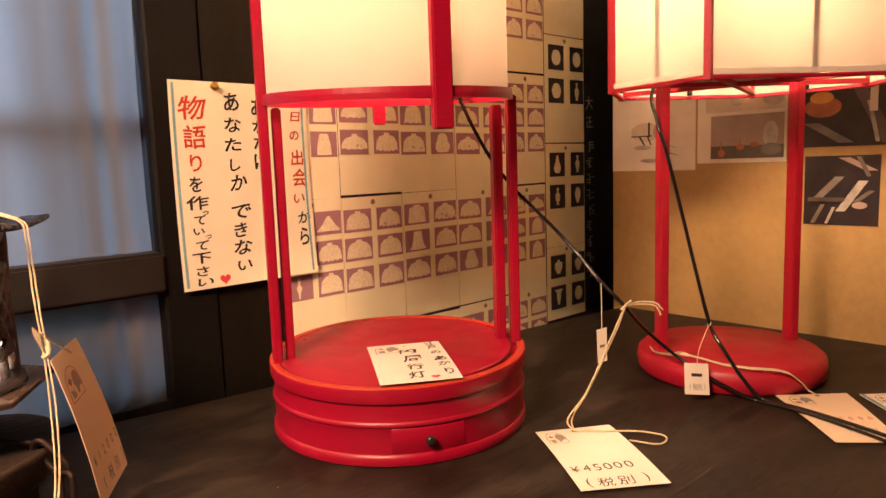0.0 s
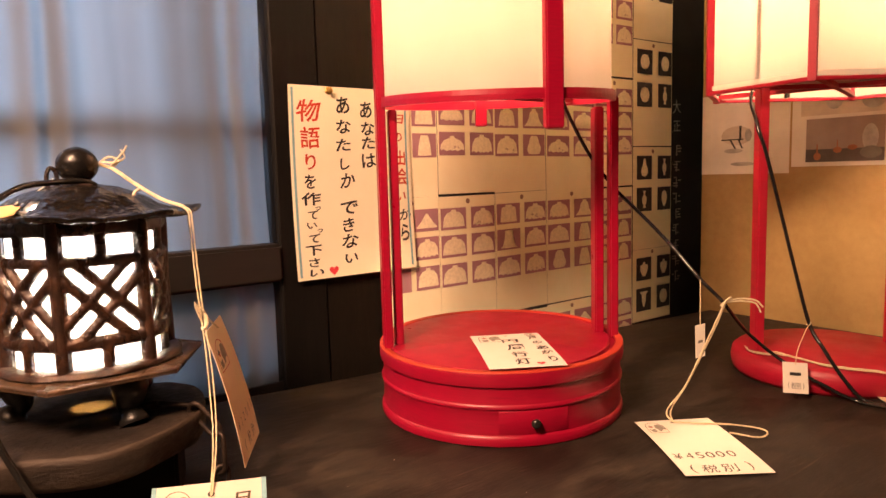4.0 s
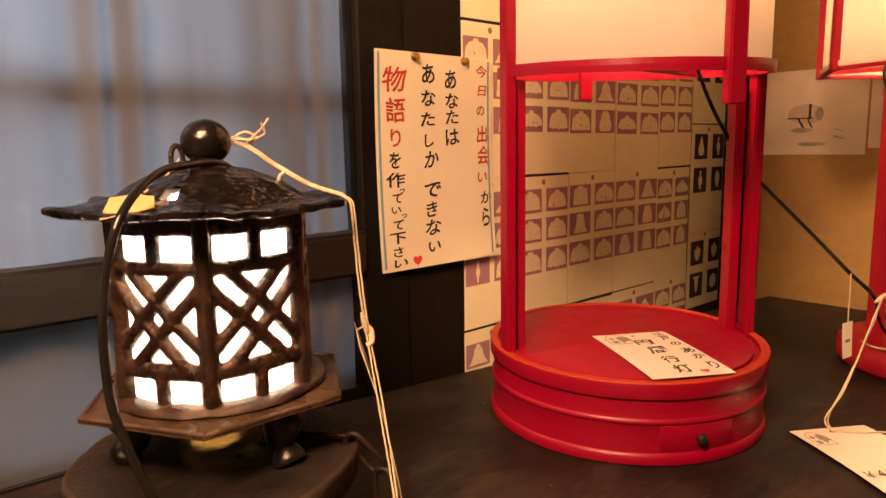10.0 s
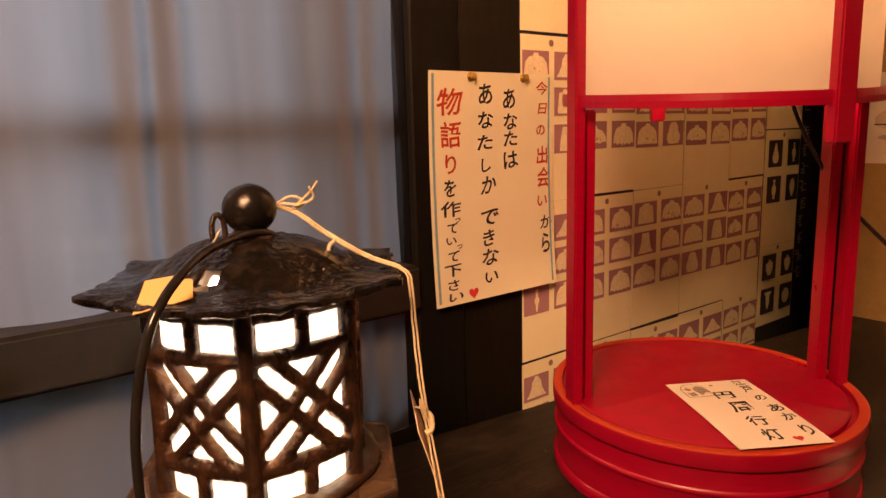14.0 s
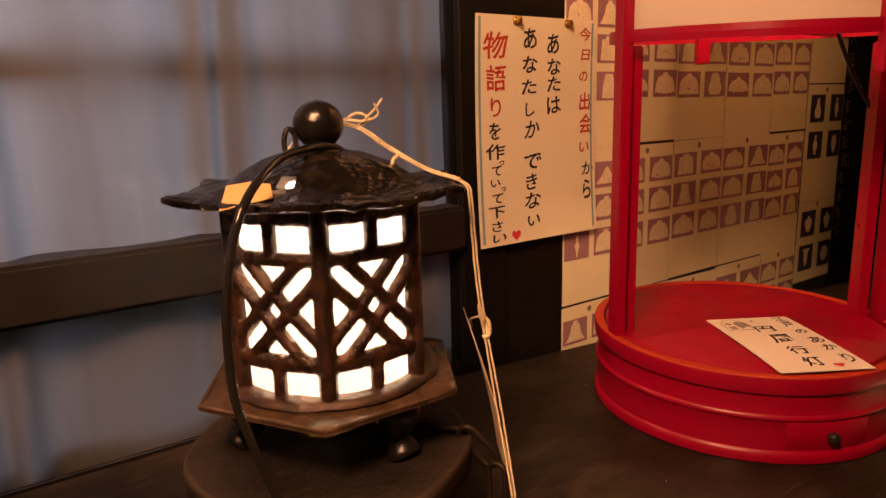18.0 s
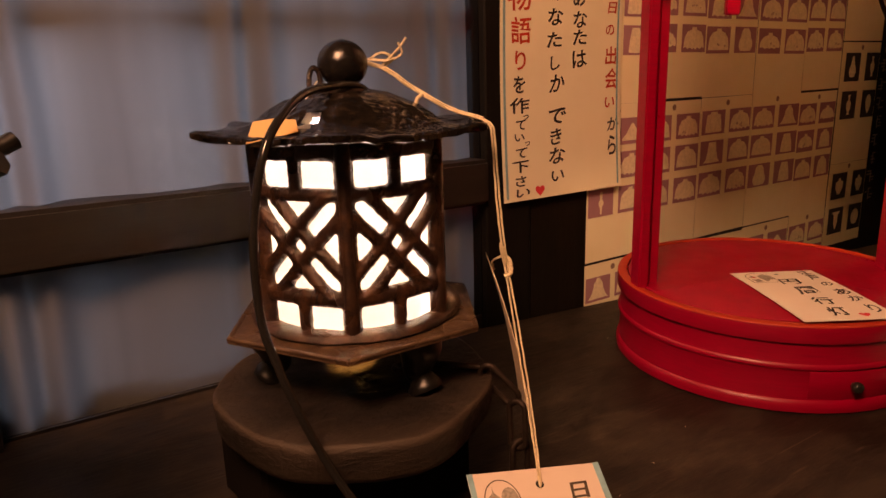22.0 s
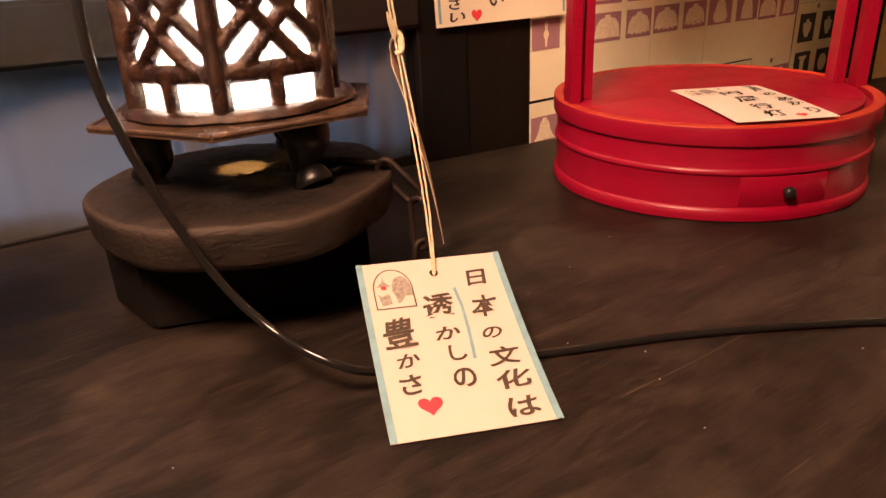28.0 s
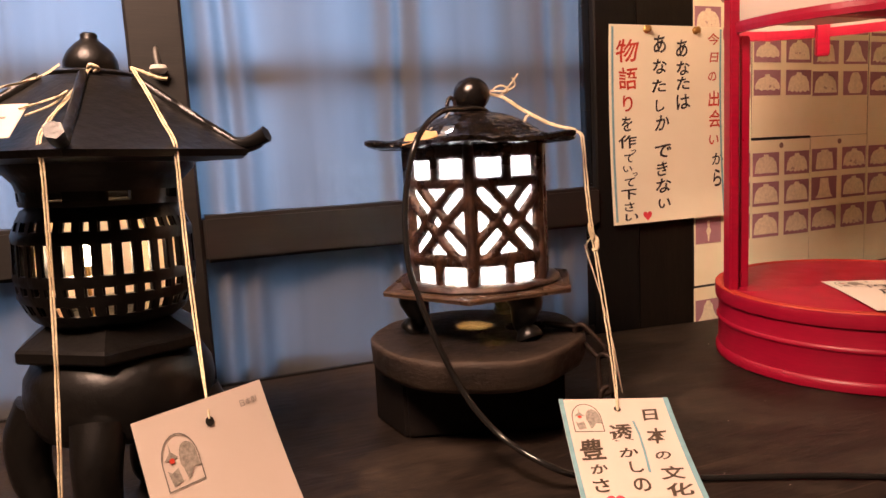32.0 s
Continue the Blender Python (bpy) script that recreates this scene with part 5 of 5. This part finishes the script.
    me = bpy.data.meshes.new("side_panel")
    me.from_pydata(verts, [], faces)
    me.materials.append(IRON_LIT)
    for p in me.polygons:
        p.use_smooth = True
    me.set_sharp_from_angle(angle=radians(50))
    return me


SIDE = pierced_side()
for k in range(6):
    ob = part("side_panel", SIDE, None, iron, "pierced iron side with crossed bars")
    ob.matrix_basis = Matrix.Translation((BX, BY, 0)) @ Matrix.Rotation(math.pi / 3 * k, 4, "Z") @ Matrix.Translation((-BX, -BY, 0))
    a = BA + math.pi / 6 + math.pi / 3 * k
    p = Vector((BX + 0.0648 * math.cos(a), BY + 0.0648 * math.sin(a), 0))
    part("corner_rib", roughen(tube([p + Vector((0, 0, z)) for z in (0.130, 0.15, 0.19, 0.23, 0.252)], lambda t: 0.0048 + 0.0006 * math.sin(t * 9), 10, 5), 0.0009, 140), IRON_LIT, iron, "", 60)
part("liner", lathe([(0.0575, 0.1295), (0.0575, 0.2515), (0.0567, 0.2515), (0.0567, 0.1295)], 60, (BX, BY), True), LINER, iron, "white translucent liner glowing from the lamp", 40)
# added translucent plug that imitates lamplight showing through the open vent
bm = bmesh.new()
vane = [[bm.verts.new((LX + r * math.cos(radians(t)), LY + r * math.sin(radians(t)), z)) for t in (-144.5, -140, -136.5, -133, -128.5)] for r, z in ((0.0490, 0.2690), (0.0560, 0.2645), (0.0630, 0.2605))]
for p, q in zip(vane, vane[1:]):
    for i in range(4):
        bm.faces.new((p[i], p[i + 1], q[i + 1], q[i]))
part("vent_pane", bm, LINER, iron, "added white plug, stands in for lamplight through the roof vent")
# unseen ring and film, added to size and tint the spot below
part("hole_cover", lathe([(0.0092, 0.1300), (0.020, 0.1300), (0.020, 0.1293), (0.0092, 0.1293)], 32, (LX, LY), True), ORANGE, iron, "unseen amber ring, added to narrow the light spot")
part("spot_filter_disc", lathe([(0.0, 0.1272), (0.0123, 0.1272), (0.0123, 0.1268), (0.0, 0.1268)], 32, (LX, LY)), SPOT_FILTER, iron, "unseen amber film, added to dim and tint the light spot")
# roof: a hexagonal hat with scalloped, lifted corners and a domed crown
bm = bmesh.new()
NR = 96
loops = []
for f, z in ((0.0, 0.2765), (0.16, 0.2760), (0.30, 0.2735), (0.42, 0.2690), (0.52, 0.2615), (0.57, 0.2530), (0.62, 0.2510), (0.97, 0.2520), (1.0, 0.2530), (1.0, 0.2560), (0.96, 0.2572), (0.84, 0.2570), (0.72, 0.2585), (0.62, 0.2635), (0.53, 0.2695),
             (0.42, 0.2745), (0.30, 0.2785), (0.16, 0.2805), (0.0, 0.2805)):
    loop = []
    for i in range(NR):
        a = HEX0 + 2 * math.pi * i / NR
        m = abs(((a - HEX0 + math.pi / 6) % (math.pi / 3)) - math.pi / 6) / (math.pi / 6)
        r = f * (hex_round(0.1020, a) if f > 0.7 else hex_round(0.1020, a) * 0.4 + 0.0985 * 0.6)
        r *= 1 + (0.018 * math.sin(a * 30) if f > 0.9 else 0)
        lift = 0.0035 * (1 - m) ** 2 * max(0, (f - 0.6) / 0.4)
        loop.append(bm.verts.new((LX + r * math.cos(a), LY + r * math.sin(a), z + lift + 0.0018 * noise.noise(Vector((r * 130 * math.cos(a), r * 130 * math.sin(a), z * 60))))))
    loops.append(loop)
for p, q in zip(loops, loops[1:]):
    for i in range(NR):
        bm.faces.new((p[i], p[(i + 1) % NR], q[(i + 1) % NR], q[i]))
bmesh.ops.remove_doubles(bm, verts=bm.verts[:], dist=1e-5)
vent = []
for f in bm.faces:
    q = f.calc_center_median() - Vector((LX, LY, 0))
    if 0.0520 < q.xy.length < 0.0600 and q.z > 0.2515 and abs(math.degrees(math.atan2(q.y, q.x)) + 137.0) < 4.2:
        vent.append(f)
bmesh.ops.delete(bm, geom=vent, context="FACES")
part("roof", bm, ROOF_IRON, iron, "rough domed roof with flat brim", 60)
part("neck", lathe([(0.020, 0.278), (0.0155, 0.281), (0.0105, 0.284), (0.0095, 0.287), (0, 0.287)], 32, (LX, LY)), IRON, iron, "", 60)
part("finial", roughen(lathe([(0.0, 0.2825)] + [(0.0165 * math.sin(t), 0.2975 - 0.0155 * math.cos(t)) for t in [0.5 + i * 0.2 for i in range(13)]] + [(0.0, 0.3135)], 48, (LX, LY)), 0.0003, 90), BALL_IRON, iron, "round ball finial", 70)
bail = Vector((LX - 0.019, LY + 0.002, 0.287))
part("bail_ring", tube([bail + Vector((0.004 * math.cos(a) - 0.0005, 0, 0.0095 * math.sin(a) - 0.001)) for a in [i * math.pi / 8 for i in range(17)]], 0.0018, 8, 2), IRON, iron, "", 60)
part("bulb", lathe([(0, 0.165), (0.006, 0.167), (0.0095, 0.178), (0.008, 0.188), (0, 0.196)], 20, (0.147, 0.663)), FILAMENT, iron, "lit lamp bulb", 60).visible_shadow = False

cable3 = [(0.160, 0.668, 0.276), (0.146, 0.663, 0.2835), (0.124, 0.655, 0.2835), (0.0920, 0.6265, 0.2790), (0.0630, 0.6045, 0.2565), (0.0500, 0.600, 0.213), (0.0480, 0.597, 0.165), (0.0525, 0.589, 0.1373), (0.0575, 0.585, 0.1184), (0.0645, 0.579, 0.0961), (0.0745, 0.572, 0.0708), (0.0840, 0.561, 0.0511),
          (0.0955, 0.543, 0.0345), (0.1060, 0.522, 0.0265), (0.1190, 0.508, 0.0195), (0.1320, 0.506, 0.0128), (0.150, 0.505, 0.0065), (0.177, 0.496, 0.0036), (0.205, 0.484, 0.0030), (0.2335, 0.470, 0.0030), (0.294, 0.442, 0.0030), (0.350, 0.410, 0.0030), (0.395, 0.380, 0.0030), (0.46, 0.33, 0.0030), (0.56, 0.23, 0.0030), (0.66, 0.05, 0.0030), (0.70, -0.1, 0.0030)]
solid("lamp_cable", tube(cable3, 0.0025, 10, 10), CORD, "black power cable looping over the iron lantern", "cable", smooth=60)

# cord and tags of the iron lantern
note = thing("hang_tag", "white tag with brushed lettering and blue edges, hung from the lantern", "tag", at=(0.175, 0.49, 0))
GT = Card((0.157, 0.564, 0.0455), (0.234, 0.527, 0.0450), (0.193, 0.427, 0.0015), (0.116, 0.462, 0.0015), -0.0035)
part("sheet", GT.sheet(0.0006, 8, 12), TAG_CARD, note)
part("stripe", GT.rect(0.0, 0.0, 0.042, 1.0), BLUE, note, "pale blue edge")
part("stripe", GT.rect(0.955, 0.0, 1.0, 1.0), BLUE, note)
GT.emblem(note, 0.085, 0.045, 0.350, 0.285, BROWNINK)
tag_hole(GT, 0.514, 0.095, note)
letters(GT.placed([("日", 0.790, 0.150, 0.0110, 0.0112), ("本", 0.785, 0.325, 0.0150, 0.0155), ("の", 0.775, 0.490, 0.0112, 0.0078), ("文", 0.800, 0.630, 0.0170, 0.0128), ("化", 0.808, 0.760, 0.0185, 0.0120), ("は", 0.805, 0.910, 0.0160, 0.0118)], 0.022, 11), BROWNINK, note, "brown brush lettering")
letters(GT.placed([("透", 0.485, 0.300, 0.0175, 0.0180), ("か", 0.500, 0.463, 0.0140, 0.0090), ("し", 0.525, 0.580, 0.0095, 0.0105), ("の", 0.520, 0.720, 0.0120, 0.0125)], 0.022, 12), BROWNINK, note)
letters(GT.placed([("豊", 0.195, 0.430, 0.0175, 0.0205), ("か", 0.215, 0.590, 0.0125, 0.0090), ("さ", 0.195, 0.720, 0.0115, 0.0125)], 0.022, 13), BROWNINK, note)
part("rule", GT.poly([(0.612, 0.200), (0.632, 0.195), (0.648, 0.30), (0.646, 0.45), (0.628, 0.625), (0.606, 0.625), (0.624, 0.45), (0.628, 0.32)]), BLUE, note, "pale blue brush stroke")
part("heart", GT.heart(0.275, 0.840, 0.0125), HEART, note, "red heart")
gh = GT.at(0.514, 0.095, 0.001)
rope = thing("cream_cord", "twisted cream string tied round the finial and over the roof edge", "string", at=(0.165, 0.672, 0.297))
for s in (0, 1):
    e = Vector((0.0012 * s, -0.0012 * s, 0.0006 * s))
    string([Vector(p) + e for p in ((0.158, 0.674, 0.298), (0.168, 0.664, 0.293), (0.182, 0.649, 0.279), (0.197, 0.631, 0.2665), (0.2085, 0.613, 0.2605))], rope, 0.0009)
    e = Vector((0.0022 * s, 0.0004, 0))
    string([Vector((0.2085, 0.613, 0.2605)) + e, Vector((0.2115, 0.607, 0.256)) + e, Vector((0.2115, 0.6045, 0.246)) + e, Vector((0.212, 0.600, 0.200)) + e * 1.2, Vector((0.213, 0.594, 0.165)) + e, Vector((0.211, 0.580, 0.120)) + e * 1.6, Vector((0.205, 0.560, 0.075)) + e * 1.2, gh + e * 0.5, gh], rope, 0.0007)
string([(0.160, 0.672, 0.300), (0.166, 0.664, 0.304), (0.172, 0.660, 0.300), (0.166, 0.666, 0.295), (0.174, 0.656, 0.306), (0.178, 0.652, 0.313)], rope, 0.0009, "knot")
string([(0.161, 0.671, 0.300), (0.169, 0.660, 0.299), (0.176, 0.655, 0.303), (0.173, 0.654, 0.310)], rope, 0.0008, "knot")
string([(0.182, 0.649, 0.280), (0.184, 0.645, 0.2765), (0.180, 0.644, 0.274), (0.178, 0.643, 0.270)], rope, 0.0013, "knot")
string([(0.2125, 0.597, 0.172), (0.2165, 0.594, 0.168), (0.2155, 0.592, 0.160), (0.212, 0.594, 0.158)], rope, 0.0016, "knot")
tuft = bmesh.new()
for q in range(5):
    tube([(0.2125, 0.594, 0.164), (0.212 - 0.001 * q, 0.5925, 0.172 + 0.001 * q), (0.2105 - 0.0008 * q, 0.592, 0.178 + 0.001 * q)], 0.0006, 5, 3, tuft)
part("frayed_end", tuft, ROPE, rope)

ptag = thing("price_tag", "pink-buff price tag hanging by the lantern", "price tag", at=(0.262, 0.67, 0.015))
PT = Card((0.2215, 0.6150, 0.1490), (0.2545, 0.6710, 0.1520), (0.2860, 0.6690, 0.0265), (0.2440, 0.5990, 0.0250), 0.003)
part("sheet", PT.sheet(0.0006), PINK, ptag)
PT.emblem(ptag, 0.10, 0.10, 0.55, 0.32, REDINK)
letters(PT.row("¥12000", 0.12, 0.92, 0.72, 0.013, 0.7), GREYINK, ptag)
letters(PT.row("(税別)", 0.22, 0.94, 0.89, 0.014, 0.8), GREYINK, ptag)
string([PT.at(0.6, 0.05, 0.001), (0.230, 0.630, 0.158), (0.218, 0.602, 0.170), (0.2135, 0.596, 0.176)], ptag, 0.0008)

btag = thing("small_tag", "small buff tag lying on the iron roof brim", "tag", at=(0.075, 0.63, 0.258))
BT = Card((0.0755, 0.6640, 0.2645), (0.0985, 0.6545, 0.2675), (0.0885, 0.6240, 0.2600), (0.0605, 0.6330, 0.2545))
part("sheet", BT.sheet(0.0005, 3, 3), ORANGE, btag)
string([BT.at(0.8, 0.1, 0.001), (0.104, 0.658, 0.273), (0.114, 0.666, 0.279), (0.124, 0.676, 0.287)], btag, 0.0005)

# ---- the tall garden lantern ----
KX, KY = -0.153, 0.613
gard = thing("garden_lantern", "tall black cast-iron garden lantern with upturned roof corners, lit", "lantern", at=(KX, KY, 0))


def kv(r, k, z, extra=0.0):
    a = radians(-94 + 60 * k + extra)
    return Vector((KX + r * math.cos(a), KY + r * math.sin(a), z))


def khex(r, a):
    m = (a - radians(-94)) % (math.pi / 3) - math.pi / 6
    return r * math.cos(math.pi / 6) / math.cos(m)


bm = bmesh.new()
loops = []
for f, z, rd in ((0.45, 0.250, 1.0), (0.90, 0.2525, 0), (0.93, 0.2565, 0), (0.86, 0.2605, 0.0), (0.62, 0.276, 0.0), (0.42, 0.291, 0.2), (0.25, 0.3045, 0.6), (0.20, 0.307, 1.0), (0.0, 0.307, 1.0)):
    loop = []
    for i in range(96):
        a = radians(-90) + 2 * math.pi * i / 96
        r = f * 0.119 * (rd + (1 - rd) * khex(1.0, a))
        loop.append(bm.verts.new((KX + r * math.cos(a), KY + r * math.sin(a), z)))
    loops.append(loop)
for p, q in zip(loops, loops[1:]):
    for i in range(96):
        bm.faces.new((p[i], p[(i + 1) % 96], q[(i + 1) % 96], q[i]))
bm.faces.new(loops[0])
bmesh.ops.remove_doubles(bm, verts=bm.verts[:], dist=1e-5)
kroof = part("roof", bm, BLACKIRON, gard, "hexagonal sweeping roof", 30)
for k in range(6):
    o = (kv(1, k, 0) - Vector((KX, KY, 0)))
    part("roof_ridge", tube([kv(0.032, k, 0.3045), kv(0.056, k, 0.2885), kv(0.078, k, 0.2745), kv(0.092, k, 0.2660), kv(0.102, k, 0.2605), kv(0.1120, k, 0.2612), kv(0.1220, k, 0.2655)],
                            lambda t: 0.0030 + 0.0050 * max(0, t - 0.55), 6, 5), BLACKIRON, kroof, "raised ridge with upturned tip", 60)
part("finial_ring", lathe([(0.0, 0.3020), (0.0215, 0.3025), (0.0260, 0.3055), (0.0264, 0.3078), (0.0245, 0.3092), (0.0, 0.3096)], 40, (KX, KY)), BLACKIRON, gard, "", 50)
part("finial", lathe([(0.0, 0.3085), (0.0150, 0.3090), (0.0166, 0.3120), (0.0165, 0.3165), (0.0140, 0.3220), (0.0100, 0.3265), (0.0060, 0.3298), (0.0050, 0.3315), (0.0054, 0.3332), (0.0040, 0.3346), (0.0, 0.3350)], 40, (KX, KY)), BLACKIRON, gard, "onion-shaped finial", 60)
part("upper_neck", lathe([(0.060, 0.2515), (0.0585, 0.2465), (0.0545, 0.2425), (0.0510, 0.2385), (0.0495, 0.2330), (0.045, 0.2330), (0.046, 0.242), (0.052, 0.2510)], 48, (KX, KY), True), BLACKIRON, gard, "", 50)
part("lower_neck", lathe([(0.0495, 0.2272), (0.0490, 0.2240), (0.045, 0.2240), (0.045, 0.2272)], 48, (KX, KY), True), BLACKIRON, gard, "", 50)
for k in range(8):
    part("neck_piece", lathe([(0.0450, 0.2270), (0.0494, 0.2270), (0.0496, 0.2332), (0.0450, 0.2332)], 10, (KX, KY), True, radians(-118.6 + 45 * k + 7.5), radians(30)), BLACKIRON, gard)


def barrel(z):
    t = (z - 0.187) / 0.040
    return 0.0555 * math.sqrt(max(0.05, 1 - 0.36 * t * t * t * t - 0.10 * t * t))


# pierced barrel: hoops, then staves between the openings
HOOPS = ((0.1455, 0.1570), (0.1632, 0.1700), (0.1750, 0.1822), (0.2015, 0.2093), (0.2150, 0.2270))
rng = random.Random(8)
for z0, z1 in HOOPS:
    part("hoop", roughen(lathe([(barrel(z0) - 0.005, z0), (barrel(z0), z0), (barrel((z0 + z1) / 2) + 0.0006, (z0 + z1) / 2), (barrel(z1), z1), (barrel(z1) - 0.005, z1)], 72, (KX, KY), True), 0.0007, 160), BLACKIRON, gard, "", 50)
for i in range(30):
    a = radians(-91 + i * 12 + rng.uniform(-0.8, 0.8))
    for (p0, p1), (q0, q1) in zip(HOOPS, HOOPS[1:]):
        wide = rng.uniform(0.0052, 0.0066) if q0 - p1 > 0.01 else rng.uniform(0.0060, 0.0076)
        pts = [Vector((KX + (barrel(z) - 0.002) * math.cos(a), KY + (barrel(z) - 0.002) * math.sin(a), z)) for z in (p1 - 0.002, q0 + 0.002)]
        part("stave", bar(pts[0], pts[1], wide, 0.0046, (math.cos(a), math.sin(a), 0), 0.0012), BLACKIRON, gard)
part("liner", lathe([(0.0415, 0.1505), (0.0450, 0.165), (0.0450, 0.205), (0.0430, 0.2235), (0.0424, 0.2235), (0.0444, 0.205), (0.0444, 0.165), (0.0409, 0.1505)], 48, (KX, KY), True, radians(-60), radians(300)), AMBER, gard, "pale paper lining glowing amber", 40)
part("bulb", lathe([(0, 0.186), (0.0040, 0.1875), (0.0058, 0.192), (0.0046, 0.197), (0, 0.200)], 16, (KX - 0.0090, KY - 0.034)), FILAMENT, gard, "bare lit bulb", 60).visible_shadow = False
part("lamp_stem", tube([(KX - 0.0090, KY - 0.034, 0.138), (KX - 0.0090, KY - 0.034, 0.188)], 0.0018, 8, 2), BRASS, gard)
bm = bmesh.new()
loops = [[bm.verts.new(kv(r, k, z, 3)) for k in range(6)] for r, z in ((0.048, 0.1270), (0.0595, 0.1272), (0.0615, 0.1290), (0.0615, 0.1345), (0.0600, 0.1365), (0.0420, 0.1480), (0.038, 0.1480))]
for p, q in zip(loops, loops[1:]):
    for i in range(6):
        bm.faces.new((p[i], p[(i + 1) % 6], q[(i + 1) % 6], q[i]))
bm.faces.new(loops[0])
bm.faces.new(loops[-1])
part("waist_plate", bm, BLACKIRON, gard, "hexagonal plate with a sloping top")
part("shoulder", lathe([(0.0, 0.1275), (0.046, 0.1275), (0.0530, 0.1225), (0.0590, 0.1120), (0.0605, 0.1000), (0.0585, 0.0850), (0.0520, 0.0740), (0.0, 0.0720)], 64, (KX + 0.003, KY)), BLACKIRON, gard, "round swelling shoulder", 60)
for k in range(4):
    a = radians(-100 + 90 * k)
    o = Vector((math.cos(a), math.sin(a), 0))
    c = Vector((KX, KY, 0))
    part("leg", tube([c + o * 0.050 + Vector((0, 0, 0.088)), c + o * 0.060 + Vector((0, 0, 0.066)), c + o * 0.060 + Vector((0, 0, 0.040)), c + o * 0.055 + Vector((0, 0, 0.018)), c + o * 0.066 + Vector((0, 0, 0.004))],
                     lambda t: 0.017 - 0.008 * t, 12, 6), BLACKIRON, gard, "curved leg", 60)

# the old lantern leans a little
gard.rotation_euler.y = radians(1.5)
gard.location.x = KX - 0.0115

ktag = thing("hang_tag", "blank cream tag with a small mark, hung from the garden lantern", "tag", at=(-0.12, 0.44, 0.06))
KT = Card((-0.1435, 0.4550, 0.1225), (-0.0790, 0.4890, 0.1240), (-0.0460, 0.4570, 0.0060), (-0.1190, 0.4120, 0.0040), -0.004)
part("sheet", KT.sheet(0.0006, 8, 12), TAG_CARD, ktag)
KT.emblem(ktag, 0.12, 0.09, 0.38, 0.30, GREYINK)
tag_hole(KT, 0.52, 0.095, ktag)
letters(KT.row("日本製", 0.80, 0.90, 0.072, 0.0042), GREYINK, ktag)
kh = KT.at(0.52, 0.085, 0.001)
kcord = thing("cream_cord", "cream string looped from the finial over the roof", "string", at=(-0.14, 0.58, 0.31))
for s in (0, 1):
    e = Vector((0.0015 * s, -0.0006 * s, 0))
    string([Vector((-0.132, 0.592, 0.3095)) + e, Vector((-0.1245, 0.574, 0.293)) + e, Vector((-0.1165, 0.550, 0.2725)) + e, Vector((-0.1115, 0.534, 0.2600)) + e, Vector((-0.1110, 0.531, 0.2480)) + e,
            Vector((-0.111, 0.518, 0.200)) + e, Vector((-0.110, 0.498, 0.155)) + e, kh], kcord, 0.00055)
string([(-0.132, 0.592, 0.3095), (-0.126, 0.590, 0.307), (-0.117, 0.589, 0.303), (-0.111, 0.590, 0.302)], kcord, 0.0012)
kcord2 = thing("cream_cord", "cream string hanging straight down past the lantern", "string", at=(-0.17, 0.58, 0.31))
for s in (0, 1):
    e = Vector((0.0015 * s, -0.0006 * s, 0))
    string([Vector((-0.156, 0.587, 0.3085)) + e, Vector((-0.165, 0.560, 0.2900)) + e, Vector((-0.176, 0.528, 0.2690)) + e, Vector((-0.178, 0.516, 0.2570)) + e, Vector((-0.177, 0.514, 0.240)) + e,
            Vector((-0.181, 0.510, 0.15)) + e, Vector((-0.187, 0.500, 0.06)) + e, Vector((-0.191, 0.490, 0.003)) + e], kcord2, 0.00055)
string([(-0.156, 0.587, 0.3085), (-0.154, 0.582, 0.310), (-0.150, 0.584, 0.308), (-0.154, 0.589, 0.306)], kcord2, 0.0011, "loop")
wtag = thing("small_tag", "small white pencilled tag lying on the iron roof", "tag", at=(-0.2, 0.545, 0.28))
WT = Card((-0.2180, 0.545, 0.2830), (-0.1835, 0.543, 0.2835), (-0.1900, 0.517, 0.2640), (-0.2230, 0.520, 0.2630))
part("sheet", WT.sheet(0.0005, 3, 3), TAG_CARD, wtag)
for q in range(2):
    part("scribble", WT.rect(0.25, 0.40 + 0.22 * q, 0.80 - 0.2 * q, 0.47 + 0.22 * q), GREYINK, wtag)
string([WT.at(0.92, 0.2, 0.001), (-0.178, 0.541, 0.2835), (-0.169, 0.549, 0.2880), (-0.165, 0.556, 0.2915), (-0.172, 0.545, 0.2830), (-0.184, 0.532, 0.2760)], wtag, 0.0006)
string([(-0.172, 0.592, 0.3115), (-0.180, 0.583, 0.3040), (-0.190, 0.572, 0.2985), (-0.200, 0.564, 0.2945), (-0.204, 0.552, 0.2880)], wtag, 0.0007)
# flecks of dust on the table
dust = thing("dust_flecks", "few pale flecks of dust on the table", "dust", kind="stuff", at=(0.1, 0.45, 0))
rng = random.Random(2)
bm = bmesh.new()
for x, y in [(0.24, 0.382), (0.03, 0.511)] + [(rng.uniform(-0.1, 0.7), rng.uniform(0.30, 0.75)) for _ in range(26)]:
    s, a = rng.uniform(0.0004, 0.0008), rng.uniform(0, 3)
    bm.faces.new([bm.verts.new((x + s * math.cos(a + i * 2.1) * (1 + (i == 0)), y + s * math.sin(a + i * 2.1), 0.0006)) for i in range(3)])
part("flecks", bm, CARD, dust)
